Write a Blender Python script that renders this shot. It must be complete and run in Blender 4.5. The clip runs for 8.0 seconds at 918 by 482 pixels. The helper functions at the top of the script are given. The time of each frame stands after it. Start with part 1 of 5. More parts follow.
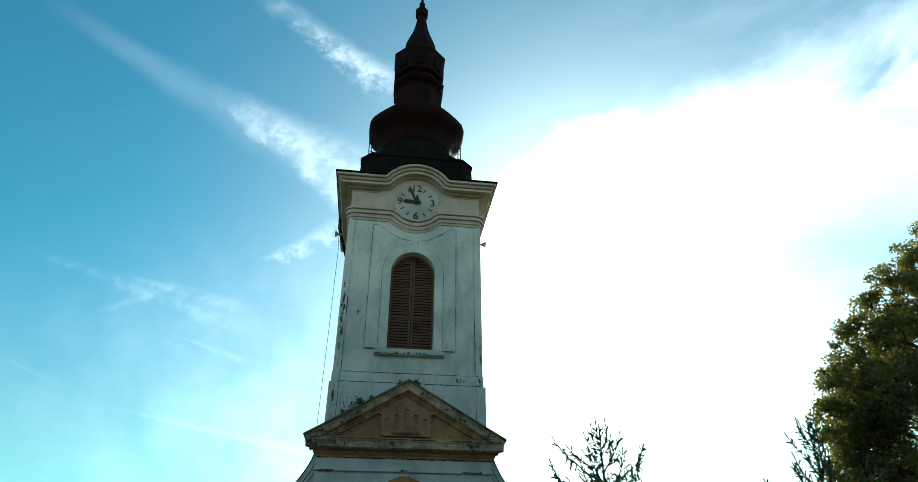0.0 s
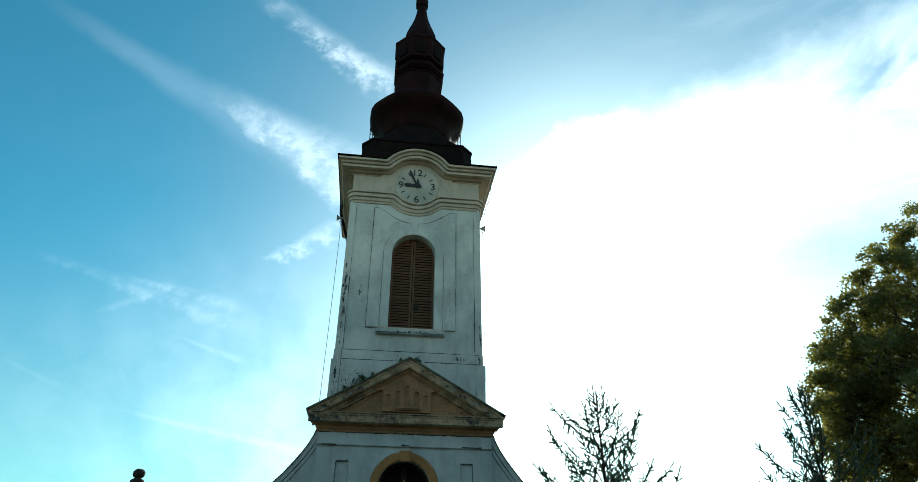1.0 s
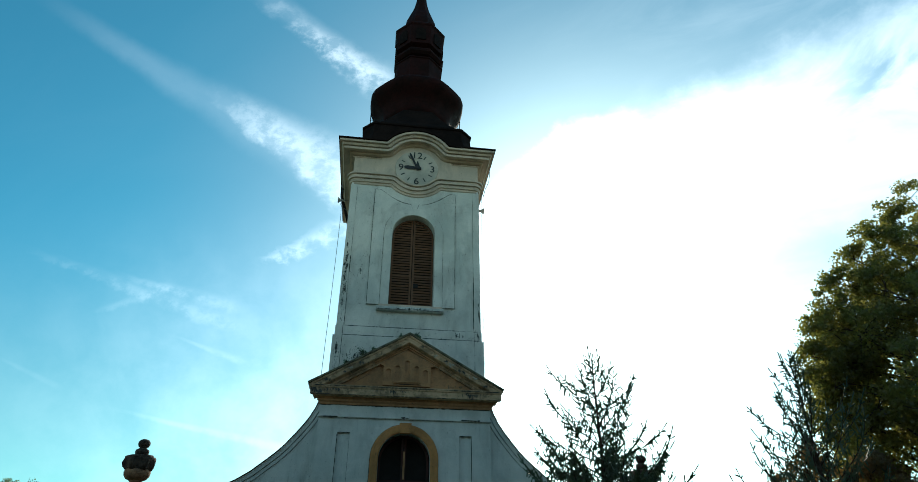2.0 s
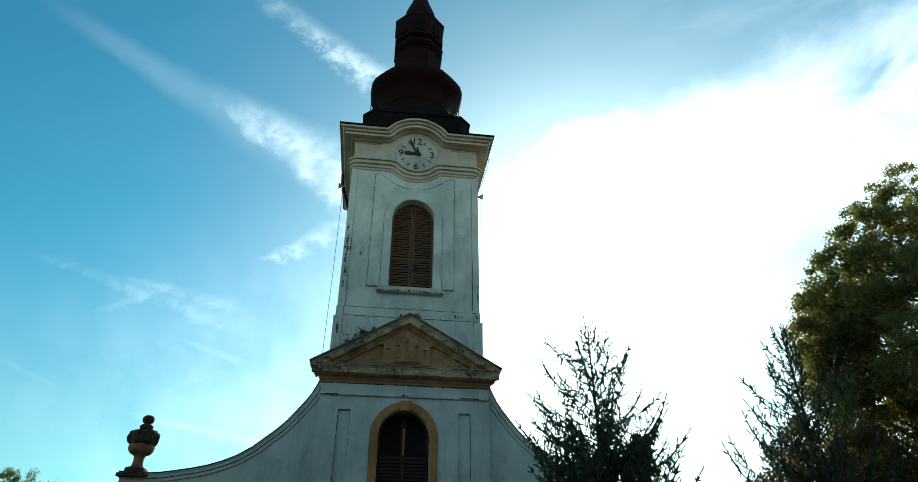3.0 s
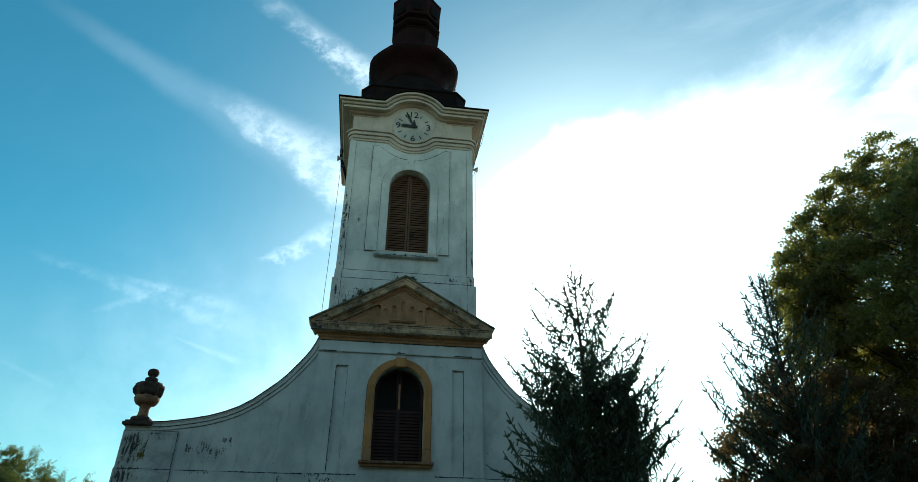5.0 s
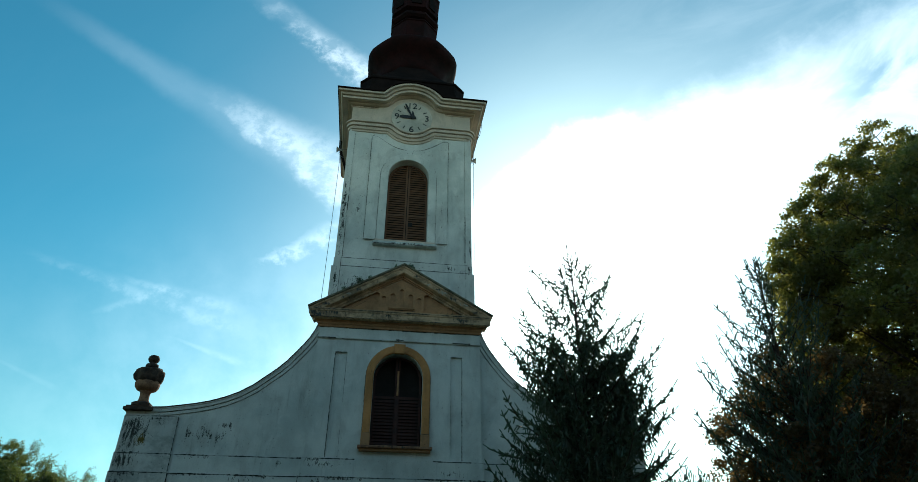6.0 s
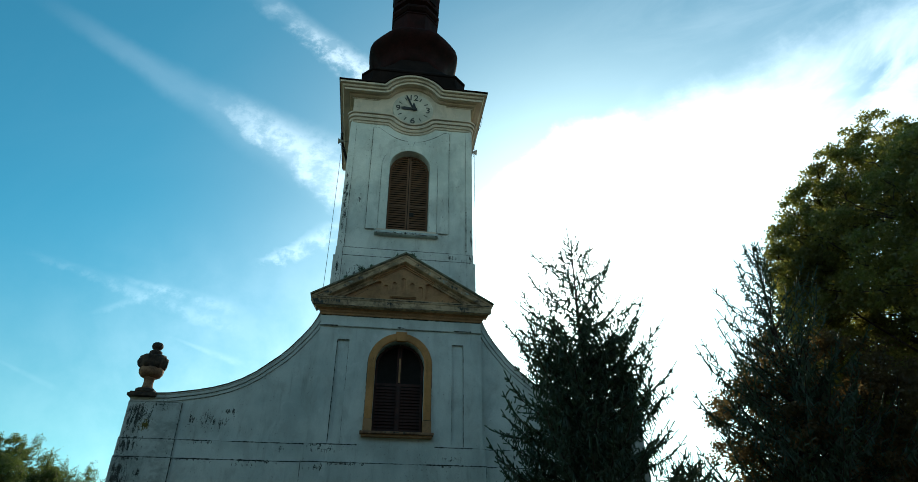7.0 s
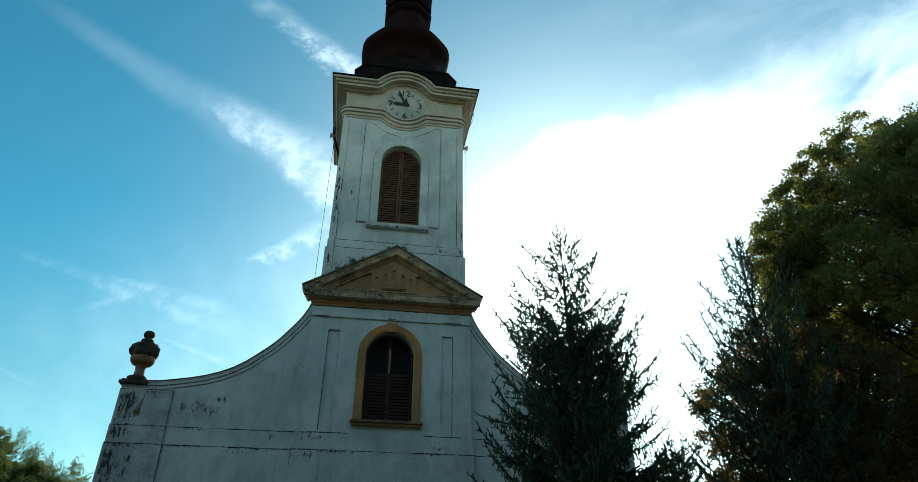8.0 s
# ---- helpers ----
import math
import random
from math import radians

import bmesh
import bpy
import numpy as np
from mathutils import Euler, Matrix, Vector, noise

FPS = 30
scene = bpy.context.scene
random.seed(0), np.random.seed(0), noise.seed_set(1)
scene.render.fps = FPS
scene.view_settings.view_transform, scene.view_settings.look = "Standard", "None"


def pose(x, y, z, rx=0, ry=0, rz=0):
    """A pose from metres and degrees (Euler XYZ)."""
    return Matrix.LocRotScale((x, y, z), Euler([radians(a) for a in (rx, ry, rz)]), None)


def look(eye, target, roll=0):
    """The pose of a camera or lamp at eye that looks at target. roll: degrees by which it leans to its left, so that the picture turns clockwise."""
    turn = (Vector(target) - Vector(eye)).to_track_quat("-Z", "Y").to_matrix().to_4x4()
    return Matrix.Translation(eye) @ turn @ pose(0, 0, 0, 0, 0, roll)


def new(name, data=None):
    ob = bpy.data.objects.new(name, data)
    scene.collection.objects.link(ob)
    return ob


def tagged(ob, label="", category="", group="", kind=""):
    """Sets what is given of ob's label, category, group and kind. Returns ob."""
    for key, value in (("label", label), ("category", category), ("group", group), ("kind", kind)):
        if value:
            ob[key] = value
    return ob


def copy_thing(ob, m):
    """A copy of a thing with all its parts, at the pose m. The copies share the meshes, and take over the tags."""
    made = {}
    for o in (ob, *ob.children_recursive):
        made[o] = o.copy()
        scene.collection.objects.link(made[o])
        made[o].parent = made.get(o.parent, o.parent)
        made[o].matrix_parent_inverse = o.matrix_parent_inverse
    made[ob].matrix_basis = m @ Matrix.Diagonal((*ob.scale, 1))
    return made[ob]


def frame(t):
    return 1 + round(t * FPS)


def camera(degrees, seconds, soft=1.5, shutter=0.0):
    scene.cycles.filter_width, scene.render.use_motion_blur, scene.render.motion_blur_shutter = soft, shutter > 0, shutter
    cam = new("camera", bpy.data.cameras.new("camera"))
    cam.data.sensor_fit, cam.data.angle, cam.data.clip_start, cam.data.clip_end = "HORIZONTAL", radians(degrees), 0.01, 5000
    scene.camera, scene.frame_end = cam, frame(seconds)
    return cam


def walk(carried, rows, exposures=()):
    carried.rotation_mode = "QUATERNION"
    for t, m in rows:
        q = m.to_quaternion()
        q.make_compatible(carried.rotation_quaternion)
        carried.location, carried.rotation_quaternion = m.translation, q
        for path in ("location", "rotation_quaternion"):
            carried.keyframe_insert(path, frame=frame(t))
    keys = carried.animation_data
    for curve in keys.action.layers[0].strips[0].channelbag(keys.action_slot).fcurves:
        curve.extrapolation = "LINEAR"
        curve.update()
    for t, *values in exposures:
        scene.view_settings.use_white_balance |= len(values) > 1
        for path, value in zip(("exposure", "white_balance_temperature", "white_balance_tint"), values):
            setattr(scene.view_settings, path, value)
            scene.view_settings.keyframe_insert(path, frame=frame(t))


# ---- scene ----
cam = camera(72.2, 8.0, soft=0.65)

PATH = [
    (0, (-0.839, -16.597, 6.783), (-0.612, -14.887, 7.796), 0.1),
    (0.5, (-0.845, -16.593, 6.49), (-0.617, -14.883, 7.502), 0.1),
    (1, (-0.874, -16.576, 6.158), (-0.643, -14.867, 7.172), 0.1),
    (1.5, (-0.88, -16.571, 5.827), (-0.647, -14.863, 6.841), 0.1),
    (2.8, (-0.847, -16.479, 4.959), (-0.612, -14.773, 5.975), 0.1),
    (3, (-0.874, -16.51, 4.872), (-0.637, -14.804, 5.888), 0.1),
    (3.5, (-0.874, -16.485, 4.549), (-0.634, -14.78, 5.566), 0.1),
    (4, (-0.809, -16.482, 4.221), (-0.568, -14.777, 5.239), 0.1),
    (4.5, (-0.771, -16.5, 3.922), (-0.53, -14.795, 4.94), 0.2),
    (5, (-0.753, -16.534, 3.669), (-0.512, -14.829, 4.687), 0.2),
    (6.5, (-0.668, -16.429, 3.133), (-0.428, -14.725, 4.153), 0.1),
    (7, (-0.706, -16.414, 2.954), (-0.466, -14.71, 3.974), 0.1),
    (7.5, (-0.753, -16.467, 2.789), (-0.502, -14.765, 3.809), 0.1),
    (8, (-0.782, -16.515, 2.622), (-0.506, -14.819, 3.645), 0.1),
]
EXPOSURE = 0.0
walk(cam, [(t, look(e, a, r)) for t, e, a, r in PATH], [(0.0, EXPOSURE), (8.0, EXPOSURE)])

# ---------------------------------------------------------------- light
SUN_EL, SUN_AZ = 25.7, 19.6          # degrees above the horizon, degrees from north (+y) to east (+x)
SUN_DIR = Vector((math.sin(radians(SUN_AZ)) * math.cos(radians(SUN_EL)),
                  math.cos(radians(SUN_AZ)) * math.cos(radians(SUN_EL)), math.sin(radians(SUN_EL))))
sun = new("sun", bpy.data.lights.new("sun", "SUN"))
sun.data.energy, sun.data.angle, sun.data.color = 4.0, radians(0.6), (1.0, 0.9, 0.76)
sun.matrix_world = look(SUN_DIR * 60, (0, 0, 0))


class Nodes:
    """Short hand for node trees."""

    def __init__(self, tree):
        self.t = tree

    def put(self, sock, v):
        if isinstance(v, bpy.types.NodeSocket):
            self.t.links.new(v, sock)
        elif isinstance(v, (tuple, list)) and len(v) == 3 and len(sock.default_value) == 4:
            sock.default_value = (*v, 1)
        else:
            sock.default_value = v

    def n(self, kind, **sets):
        node = self.t.nodes.new(kind)
        for k, v in sets.items():
            self.put(node.inputs[k.replace("_", " ")], v)
        return node

    def m(self, op, a, b=0.0, c=0.0, clamp=False):
        node = self.t.nodes.new("ShaderNodeMath")
        node.operation, node.use_clamp = op, clamp
        for i, v in enumerate((a, b, c)):
            self.put(node.inputs[i], v)
        return node.outputs[0]

    def dot(self, a, b):
        node = self.t.nodes.new("ShaderNodeVectorMath")
        node.operation = "DOT_PRODUCT"
        self.put(node.inputs[0], a), self.put(node.inputs[1], b)
        return node.outputs["Value"]

    def span(self, v, lo, hi, a=0.0, b=1.0):
        node = self.t.nodes.new("ShaderNodeMapRange")
        node.interpolation_type = "SMOOTHSTEP"
        for i, x in enumerate((v, lo, hi, a, b)):
            self.put(node.inputs[i], x)
        return node.outputs[0]

    def noise(self, vec, scale, detail=4.0, rough=0.55, stretch=None, distort=0.0):
        if stretch:
            mp = self.t.nodes.new("ShaderNodeMapping")
            self.put(mp.inputs["Vector"], vec), self.put(mp.inputs["Scale"], stretch)
            vec = mp.outputs[0]
        node = self.t.nodes.new("ShaderNodeTexNoise")
        self.put(node.inputs["Vector"], vec)
        for k, v in (("Scale", scale), ("Detail", detail), ("Roughness", rough), ("Distortion", distort)):
            node.inputs[k].default_value = v
        return node.outputs["Fac"]

    def mix(self, f, a, b, how="MIX"):
        node = self.t.nodes.new("ShaderNodeMix")
        node.data_type, node.blend_type = "RGBA", how
        self.put(node.inputs["Factor"], f), self.put(node.inputs["A"], a), self.put(node.inputs["B"], b)
        return node.outputs["Result"]

    def xyz(self, x, y, z):
        node = self.t.nodes.new("ShaderNodeCombineXYZ")
        for i, v in enumerate((x, y, z)):
            self.put(node.inputs[i], v)
        return node.outputs[0]


def make_world():
    world = bpy.data.worlds.new("sky")
    scene.world = world
    world.use_nodes = True
    world.node_tree.nodes.clear()
    g = Nodes(world.node_tree)
    sky = g.t.nodes.new("ShaderNodeTexSky")
    sky.sky_type, sky.sun_disc = "NISHITA", False
    sky.sun_elevation, sky.sun_rotation = radians(SUN_EL), radians(SUN_AZ)
    sky.altitude, sky.air_density, sky.dust_density, sky.ozone_density = 100, 1.0, 0.6, 2.0
    way = g.t.nodes.new("ShaderNodeTexCoord").outputs["Generated"]
    # a flat chart of the northern sky: east and height over the tower
    ahead = Vector((0.1203, 0.8525, 0.5087)).normalized()
    east = Vector((ahead.y, -ahead.x, 0)).normalized()
    high = east.cross(ahead)
    depth = g.m("MAXIMUM", g.dot(way, ahead), 0.05)
    u = g.m("DIVIDE", g.dot(way, east), depth)
    v = g.m("DIVIDE", g.dot(way, high), depth)
    uv = g.xyz(u, v, 0.0)
    north = g.span(g.dot(way, ahead), 0.15, 0.4)

    ripple = g.noise(uv, 34.0, 6.0, 0.66, stretch=(1.0, 1.25, 1.0), distort=0.15)
    fleece = g.noise(uv, 9.0, 6.0, 0.6, distort=0.15)

    def streak(x0, y0, x1, y1, thin, wide, gain, taper=0.3, ragged=0.6, fleecy=0.0, crisp=False):
        """A streak of ice cloud from one point of the chart to another, widening from thin to wide."""
        ln = math.hypot(x1 - x0, y1 - y0)
        dx, dy = (x1 - x0) / ln, (y1 - y0) / ln
        along = g.m("ADD", g.m("MULTIPLY", u, dx), g.m("MULTIPLY_ADD", v, dy, -(x0 * dx + y0 * dy)))
        off = g.m("ADD", g.m("MULTIPLY", u, -dy), g.m("MULTIPLY_ADD", v, dx, x0 * dy - y0 * dx))
        off = g.m("MULTIPLY_ADD", g.m("SUBTRACT", fleece, 0.5), wide * ragged * 2, off)
        off = g.m("MULTIPLY_ADD", g.m("SUBTRACT", ripple, 0.5), wide * ragged * 1.4 * fleecy, off)
        wid = g.span(along, 0.0, ln, thin, wide)
        body = g.span(g.m("DIVIDE", g.m("ABSOLUTE", off), wid), 0.1, 1.0, 1.0, 0.0)
        if crisp:                           # one edge sharp, the other fading
            body = g.m("MULTIPLY", g.span(g.m("DIVIDE", off, wid), -1.0, -0.55), g.span(g.m("DIVIDE", off, wid), 0.05, 1.1, 1.0, 0.0))
        ends = g.m("MULTIPLY", g.span(along, 0.0, taper * ln), g.span(along, ln * 0.92, ln * 1.1, 1.0, 0.0))
        tex = g.span(g.m("ADD", g.m("MULTIPLY", ripple, 0.6), g.m("MULTIPLY", fleece, 0.4)), 0.42, 0.60, 1.0 - 0.85 * fleecy, 1.0)
        return g.m("MULTIPLY", g.m("MULTIPLY", body, ends), g.m("MULTIPLY", tex, gain))

    total = None
    for s in ((-0.70, 0.406, -0.17, 0.078, 0.020, 0.054, 0.10, 0.4, 0.25, 0.1), (-0.415, 0.255, -0.155, 0.087, 0.024, 0.063, 0.48, 0.55, 0.30, 0.75, True),
              (-0.36, 0.42, -0.115, 0.250, 0.026, 0.026, 0.20, 0.3, 0.5, 0.7), (-0.285, 0.354, -0.115, 0.245, 0.018, 0.042, 0.42, 0.35, 0.5, 1.0),
              (-0.335, -0.040, -0.185, 0.020, 0.008, 0.032, 0.36, 0.3, 0.8, 1.0), (-0.73, 0.0, -0.36, -0.135, 0.008, 0.020, 0.13, 0.6, 0.7, 0.9),
              (-0.470, -0.147, -0.345, -0.196, 0.003, 0.009, 0.11, 0.5, 0.6, 0.5), (-0.57, -0.266, -0.25, -0.339, 0.005, 0.012, 0.12, 0.4, 0.3, 0.3),
              (-0.75, -0.18, -0.64, -0.235, 0.004, 0.008, 0.035, 0.4, 0.3, 0.3), (-0.56, -0.05, -0.36, -0.105, 0.006, 0.016, 0.14, 0.4, 0.8, 0.9), (-0.60, -0.12, -0.46, -0.07, 0.005, 0.014, 0.08, 0.4, 0.8, 0.9)):
        one = streak(*s)
        total = one if total is None else g.m("ADD", total, one)
    # the veil of cirrus round the sun, with a ragged upper edge
    rise = g.m("MULTIPLY_ADD", u, 1.0, 0.043)
    flat = g.m("MULTIPLY_ADD", u, 0.17, 0.165)
    slope = g.m("MULTIPLY_ADD", u, 0.49, 0.070)
    brim = g.m("MAXIMUM", g.m("MINIMUM", rise, flat), g.m("MINIMUM", rise, slope))
    edge = g.m("SUBTRACT", brim, v)
    edge = g.m("MULTIPLY_ADD", g.m("SUBTRACT", fleece, 0.5), 0.07, edge)
    edge = g.m("MULTIPLY_ADD", g.m("SUBTRACT", ripple, 0.5), 0.03, edge)
    soft = g.span(u, 0.18, 0.5, 0.030, 0.095)
    veil = g.span(g.m("DIVIDE", edge, soft), -0.2, 1.0)
    veil = g.m("MULTIPLY", veil, g.m("MULTIPLY", g.span(u, -0.22, 0.10), g.span(u, 0.40, 0.75, 1.0, 0.80)))
    veil = g.m("MULTIPLY", veil, g.span(v, -0.5, 0.0, 0.5, 1.0))
    veil = g.m("MULTIPLY", veil, g.m("SUBTRACT", 1.0, g.m("MULTIPLY", g.m("MULTIPLY", g.span(u, 0.26, 0.46), g.span(v, 0.12, -0.04)), 0.92)))
    wisps = g.noise(g.xyz(g.m("ADD", g.m("MULTIPLY", u, 0.92), g.m("MULTIPLY", v, 0.40)), g.m("ADD", g.m("MULTIPLY", v, 2.4), g.m("MULTIPLY", u, -1.0)), 0.0), 3.4, 7.0, 0.6, distort=0.7)
    veil = g.m("MULTIPLY", veil, g.span(wisps, 0.25, 0.65, 0.72, 1.08))
    gap = g.m("MULTIPLY", g.span(u, 0.56, 0.68), g.m("MULTIPLY", g.span(v, 0.19, 0.24), g.span(v, 0.34, 0.27)))
    veil = g.m("MULTIPLY", veil, g.m("SUBTRACT", 1.0, g.m("MULTIPLY", g.m("MULTIPLY", gap, g.span(wisps, 0.62, 0.42)), 0.75)))
    fringe = g.m("MULTIPLY", g.m("MULTIPLY", g.span(edge, -0.24, 0.02), g.span(u, 0.10, 0.50, 0.0, 0.14)), g.span(wisps, 0.3, 0.7, 0.6, 1.1))
    high_thin = g.m("MULTIPLY", g.span(wisps, 0.40, 0.72), g.span(u, -0.05, 0.5, 0.05, 0.75))
    # light scattered round the sun by thin cloud
    away = g.m("SUBTRACT", 1.0, g.dot(way, tuple(SUN_DIR)))
    aureole = g.m("MULTIPLY", g.m("EXPONENT", g.m("MULTIPLY", away, -480.0)), 2.2)
    halo = g.m("ADD", g.m("MULTIPLY", g.m("EXPONENT", g.m("MULTIPLY", away, -33.0)), 1.0),
               g.m("MULTIPLY", g.m("EXPONENT", g.m("MULTIPLY", away, -10.0)), 0.15))
    cover = g.m("ADD", g.m("ADD", total, g.m("MULTIPLY", veil, 0.75)), g.m("MULTIPLY_ADD", high_thin, 0.12, fringe))
    haze = g.m("MULTIPLY", g.m("MULTIPLY", g.span(v, 0.10, -0.35), g.span(u, -0.75, -0.15, 0.25, 1.3)), g.span(fleece, 0.2, 0.8, 0.10, 0.42))
    cover = g.m("MULTIPLY", g.m("ADD", g.m("ADD", cover, haze), g.m("ADD", halo, aureole)), north)
    # thin cloud added over the unseen sky, brighter low down to light the tower
    up = g.dot(way, (0.0, 0.0, 1.0))
    thin = g.m("ADD", g.span(g.noise(way, 2.2, 5.0, 0.6), 0.3, 0.8, 0.02, 0.12), g.m("MULTIPLY", g.m("EXPONENT", g.m("MULTIPLY", g.m("ABSOLUTE", up), -5.0)), 0.38))
    rest = g.m("SUBTRACT", 1.0, north)
    cover = g.m("ADD", cover, g.m("MULTIPLY", rest, thin))
    # unseen south is tinted: warm low for the tower, teal high for the front
    blue = g.mix(1.0, sky.outputs[0], g.mix(north, g.mix(g.span(up, 0.22, 0.65), (0.86, 1.08, 0.86), (0.49, 1.08, 0.95)), g.mix(g.span(away, 0.03, 0.24), (0.52, 1.03, 0.97), g.mix(g.span(v, -0.32, 0.08), (0.46, 1.03, 0.89), (0.24, 1.04, 1.01)))), "MULTIPLY")
    back1 = g.n("ShaderNodeBackground", Color=blue, Strength=0.135)
    white = g.n("ShaderNodeBackground", Color=g.mix(rest, (0.97, 1.0, 0.99), (0.93, 1.0, 0.90)), Strength=cover)
    both = g.t.nodes.new("ShaderNodeAddShader")
    g.t.links.new(back1.outputs[0], both.inputs[0]), g.t.links.new(white.outputs[0], both.inputs[1])
    out = g.t.nodes.new("ShaderNodeOutputWorld")
    g.t.links.new(both.outputs[0], out.inputs[0])


make_world()


# ---------------------------------------------------------------- materials
def material(name, paint, rough=0.8, metal=0.0, bump=0.0, bump_scale=60.0, spec=0.4):
    """paint(g, pos) gives the base colour from a node helper and the object's coordinates."""
    mat = bpy.data.materials.new(name)
    mat.use_nodes = True
    g = Nodes(mat.node_tree)
    bsdf = mat.node_tree.nodes["Principled BSDF"]
    pos = g.t.nodes.new("ShaderNodeTexCoord").outputs["Object"]
    g.put(bsdf.inputs["Base Color"], paint(g, pos))
    rv = g.span(g.noise(pos, 3.0, 4.0), 0.2, 0.8, max(rough - 0.12, 0.05), min(rough + 0.1, 1.0))
    g.put(bsdf.inputs["Roughness"], rv)
    bsdf.inputs["Metallic"].default_value = metal
    bsdf.inputs["Specular IOR Level"].default_value = spec
    if bump:
        h = g.m("ADD", g.noise(pos, bump_scale, 5.0), g.m("MULTIPLY", g.noise(pos, bump_scale * 0.08, 3.0), 2.0))
        b = g.n("ShaderNodeBump", Strength=bump, Distance=0.02, Height=h)
        g.put(bsdf.inputs["Normal"], b.outputs[0])
    return mat


def plaster(base, dirt, streaks=1.0):
    """Old limewash: broad grey patches, thin washed-out places, rain streaks, black specks and grit."""
    shade = tuple(x * y for x, y in zip(base, (0.58, 0.66, 0.68)))

    def paint(g, pos):
        a = g.noise(pos, 0.55, 6.0, 0.6)
        a2 = g.noise(pos, 1.5, 7.0, 0.68, stretch=(1.0, 1.0, 0.6), distort=0.6)
        b = g.noise(pos, 2.6, 6.0, 0.65, stretch=(1.0, 1.0, 0.35))
        runs = g.noise(pos, 3.0, 6.0, 0.7, stretch=(2.6, 2.6, 0.22))
        specks = g.noise(pos, 22.0, 3.0, 0.6)
        c = g.mix(g.m("MULTIPLY", g.span(a, 0.36, 0.68), 0.75), base, shade)
        c = g.mix(g.m("MULTIPLY", g.span(a2, 0.50, 0.66), 0.42), c, tuple(x * 0.54 for x in base))
        c = g.mix(g.m("MULTIPLY", g.span(a2, 0.46, 0.34), 0.5), c, tuple(min(x * 1.12, 0.85) for x in base))
        c = g.mix(g.m("MULTIPLY", g.span(b, 0.48, 0.70), 0.45), c, tuple(x * 0.6 for x in base))
        c = g.mix(g.m("MULTIPLY", g.m("MULTIPLY", g.span(runs, 0.55, 0.74), g.span(a, 0.3, 0.7)), 0.38 * streaks), c, dirt)
        c = g.mix(g.m("MULTIPLY", g.m("MULTIPLY", g.span(specks, 0.64, 0.70), g.span(b, 0.42, 0.6)), 0.85 * streaks), c, dirt)
        grit = g.noise(pos, 70.0, 3.0, 0.7)
        return g.mix(g.span(grit, 0.35, 0.75, 0.0, 0.26), c, tuple(x * 0.45 for x in base))
    return paint


def weathered(base, dirt, amount):
    """Old painted plaster, mottled with black moss at two scales."""
    under = plaster(base, dirt, 1.2)

    def paint(g, pos):
        c = under(g, pos)
        big = g.noise(pos, 2.2, 6.0, 0.65, stretch=(1.0, 1.0, 1.6))
        small = g.noise(pos, 14.0, 5.0, 0.65)
        grime = g.span(g.m("ADD", g.m("MULTIPLY", big, 0.65), g.m("MULTIPLY", small, 0.35)), 0.44, 0.60)
        return g.mix(g.m("MULTIPLY", grime, amount), c, dirt)
    return paint


def patchy(light, dark, scale=2.0, fine=30.0, lo=0.35, hi=0.7):
    def paint(g, pos):
        c = g.mix(g.span(g.noise(pos, scale, 6.0, 0.6), lo, hi), light, dark)
        return g.mix(g.m("MULTIPLY", g.span(g.noise(pos, fine, 4.0), 0.45, 0.7), 0.4), c, tuple(x * 0.6 for x in dark))
    return paint


def slat_wood(g, pos):
    rnd = g.t.nodes.new("ShaderNodeObjectInfo").outputs["Random"]
    c = g.mix(g.noise(pos, 6.0, 5.0, stretch=(0.3, 3.0, 6.0)), (0.20, 0.095, 0.046), (0.105, 0.050, 0.028))
    return g.mix(g.span(rnd, 0.0, 1.0, 0.0, 0.5), c, (0.085, 0.048, 0.030))


def foliage(name, a, b, glow, share=0.45, lit_tufts=0.25):
    mat = bpy.data.materials.new(name)
    mat.use_nodes = True
    g = Nodes(mat.node_tree)
    g.t.nodes.clear()
    rnd = g.t.nodes.new("ShaderNodeNewGeometry").outputs["Random Per Island"]
    pos = g.t.nodes.new("ShaderNodeTexCoord").outputs["Object"]
    big = g.span(g.noise(pos, 0.45, 3.0), 0.3, 0.7)
    c = g.mix(rnd, a, b)
    # lighter tufts paint lit clumps against shaded gaps into the leaf colour
    lit_tuft = g.span(g.noise(pos, 2.2, 2.0), 0.42, 0.62)
    c = g.mix(g.m("MULTIPLY", g.m("ADD", big, lit_tuft), lit_tufts), c, glow)
    dif = g.n("ShaderNodeBsdfDiffuse", Color=c)
    tr = g.n("ShaderNodeBsdfTranslucent", Color=g.mix(0.6, c, glow))
    gl = g.n("ShaderNodeBsdfGlossy", Color=(0.6, 0.6, 0.6), Roughness=0.45)
    m1 = g.n("ShaderNodeMixShader", Fac=share)
    g.t.links.new(dif.outputs[0], m1.inputs[1]), g.t.links.new(tr.outputs[0], m1.inputs[2])
    m2 = g.n("ShaderNodeMixShader", Fac=0.08)
    g.t.links.new(m1.outputs[0], m2.inputs[1]), g.t.links.new(gl.outputs[0], m2.inputs[2])
    out = g.t.nodes.new("ShaderNodeOutputMaterial")
    g.t.links.new(m2.outputs[0], out.inputs[0])
    return mat


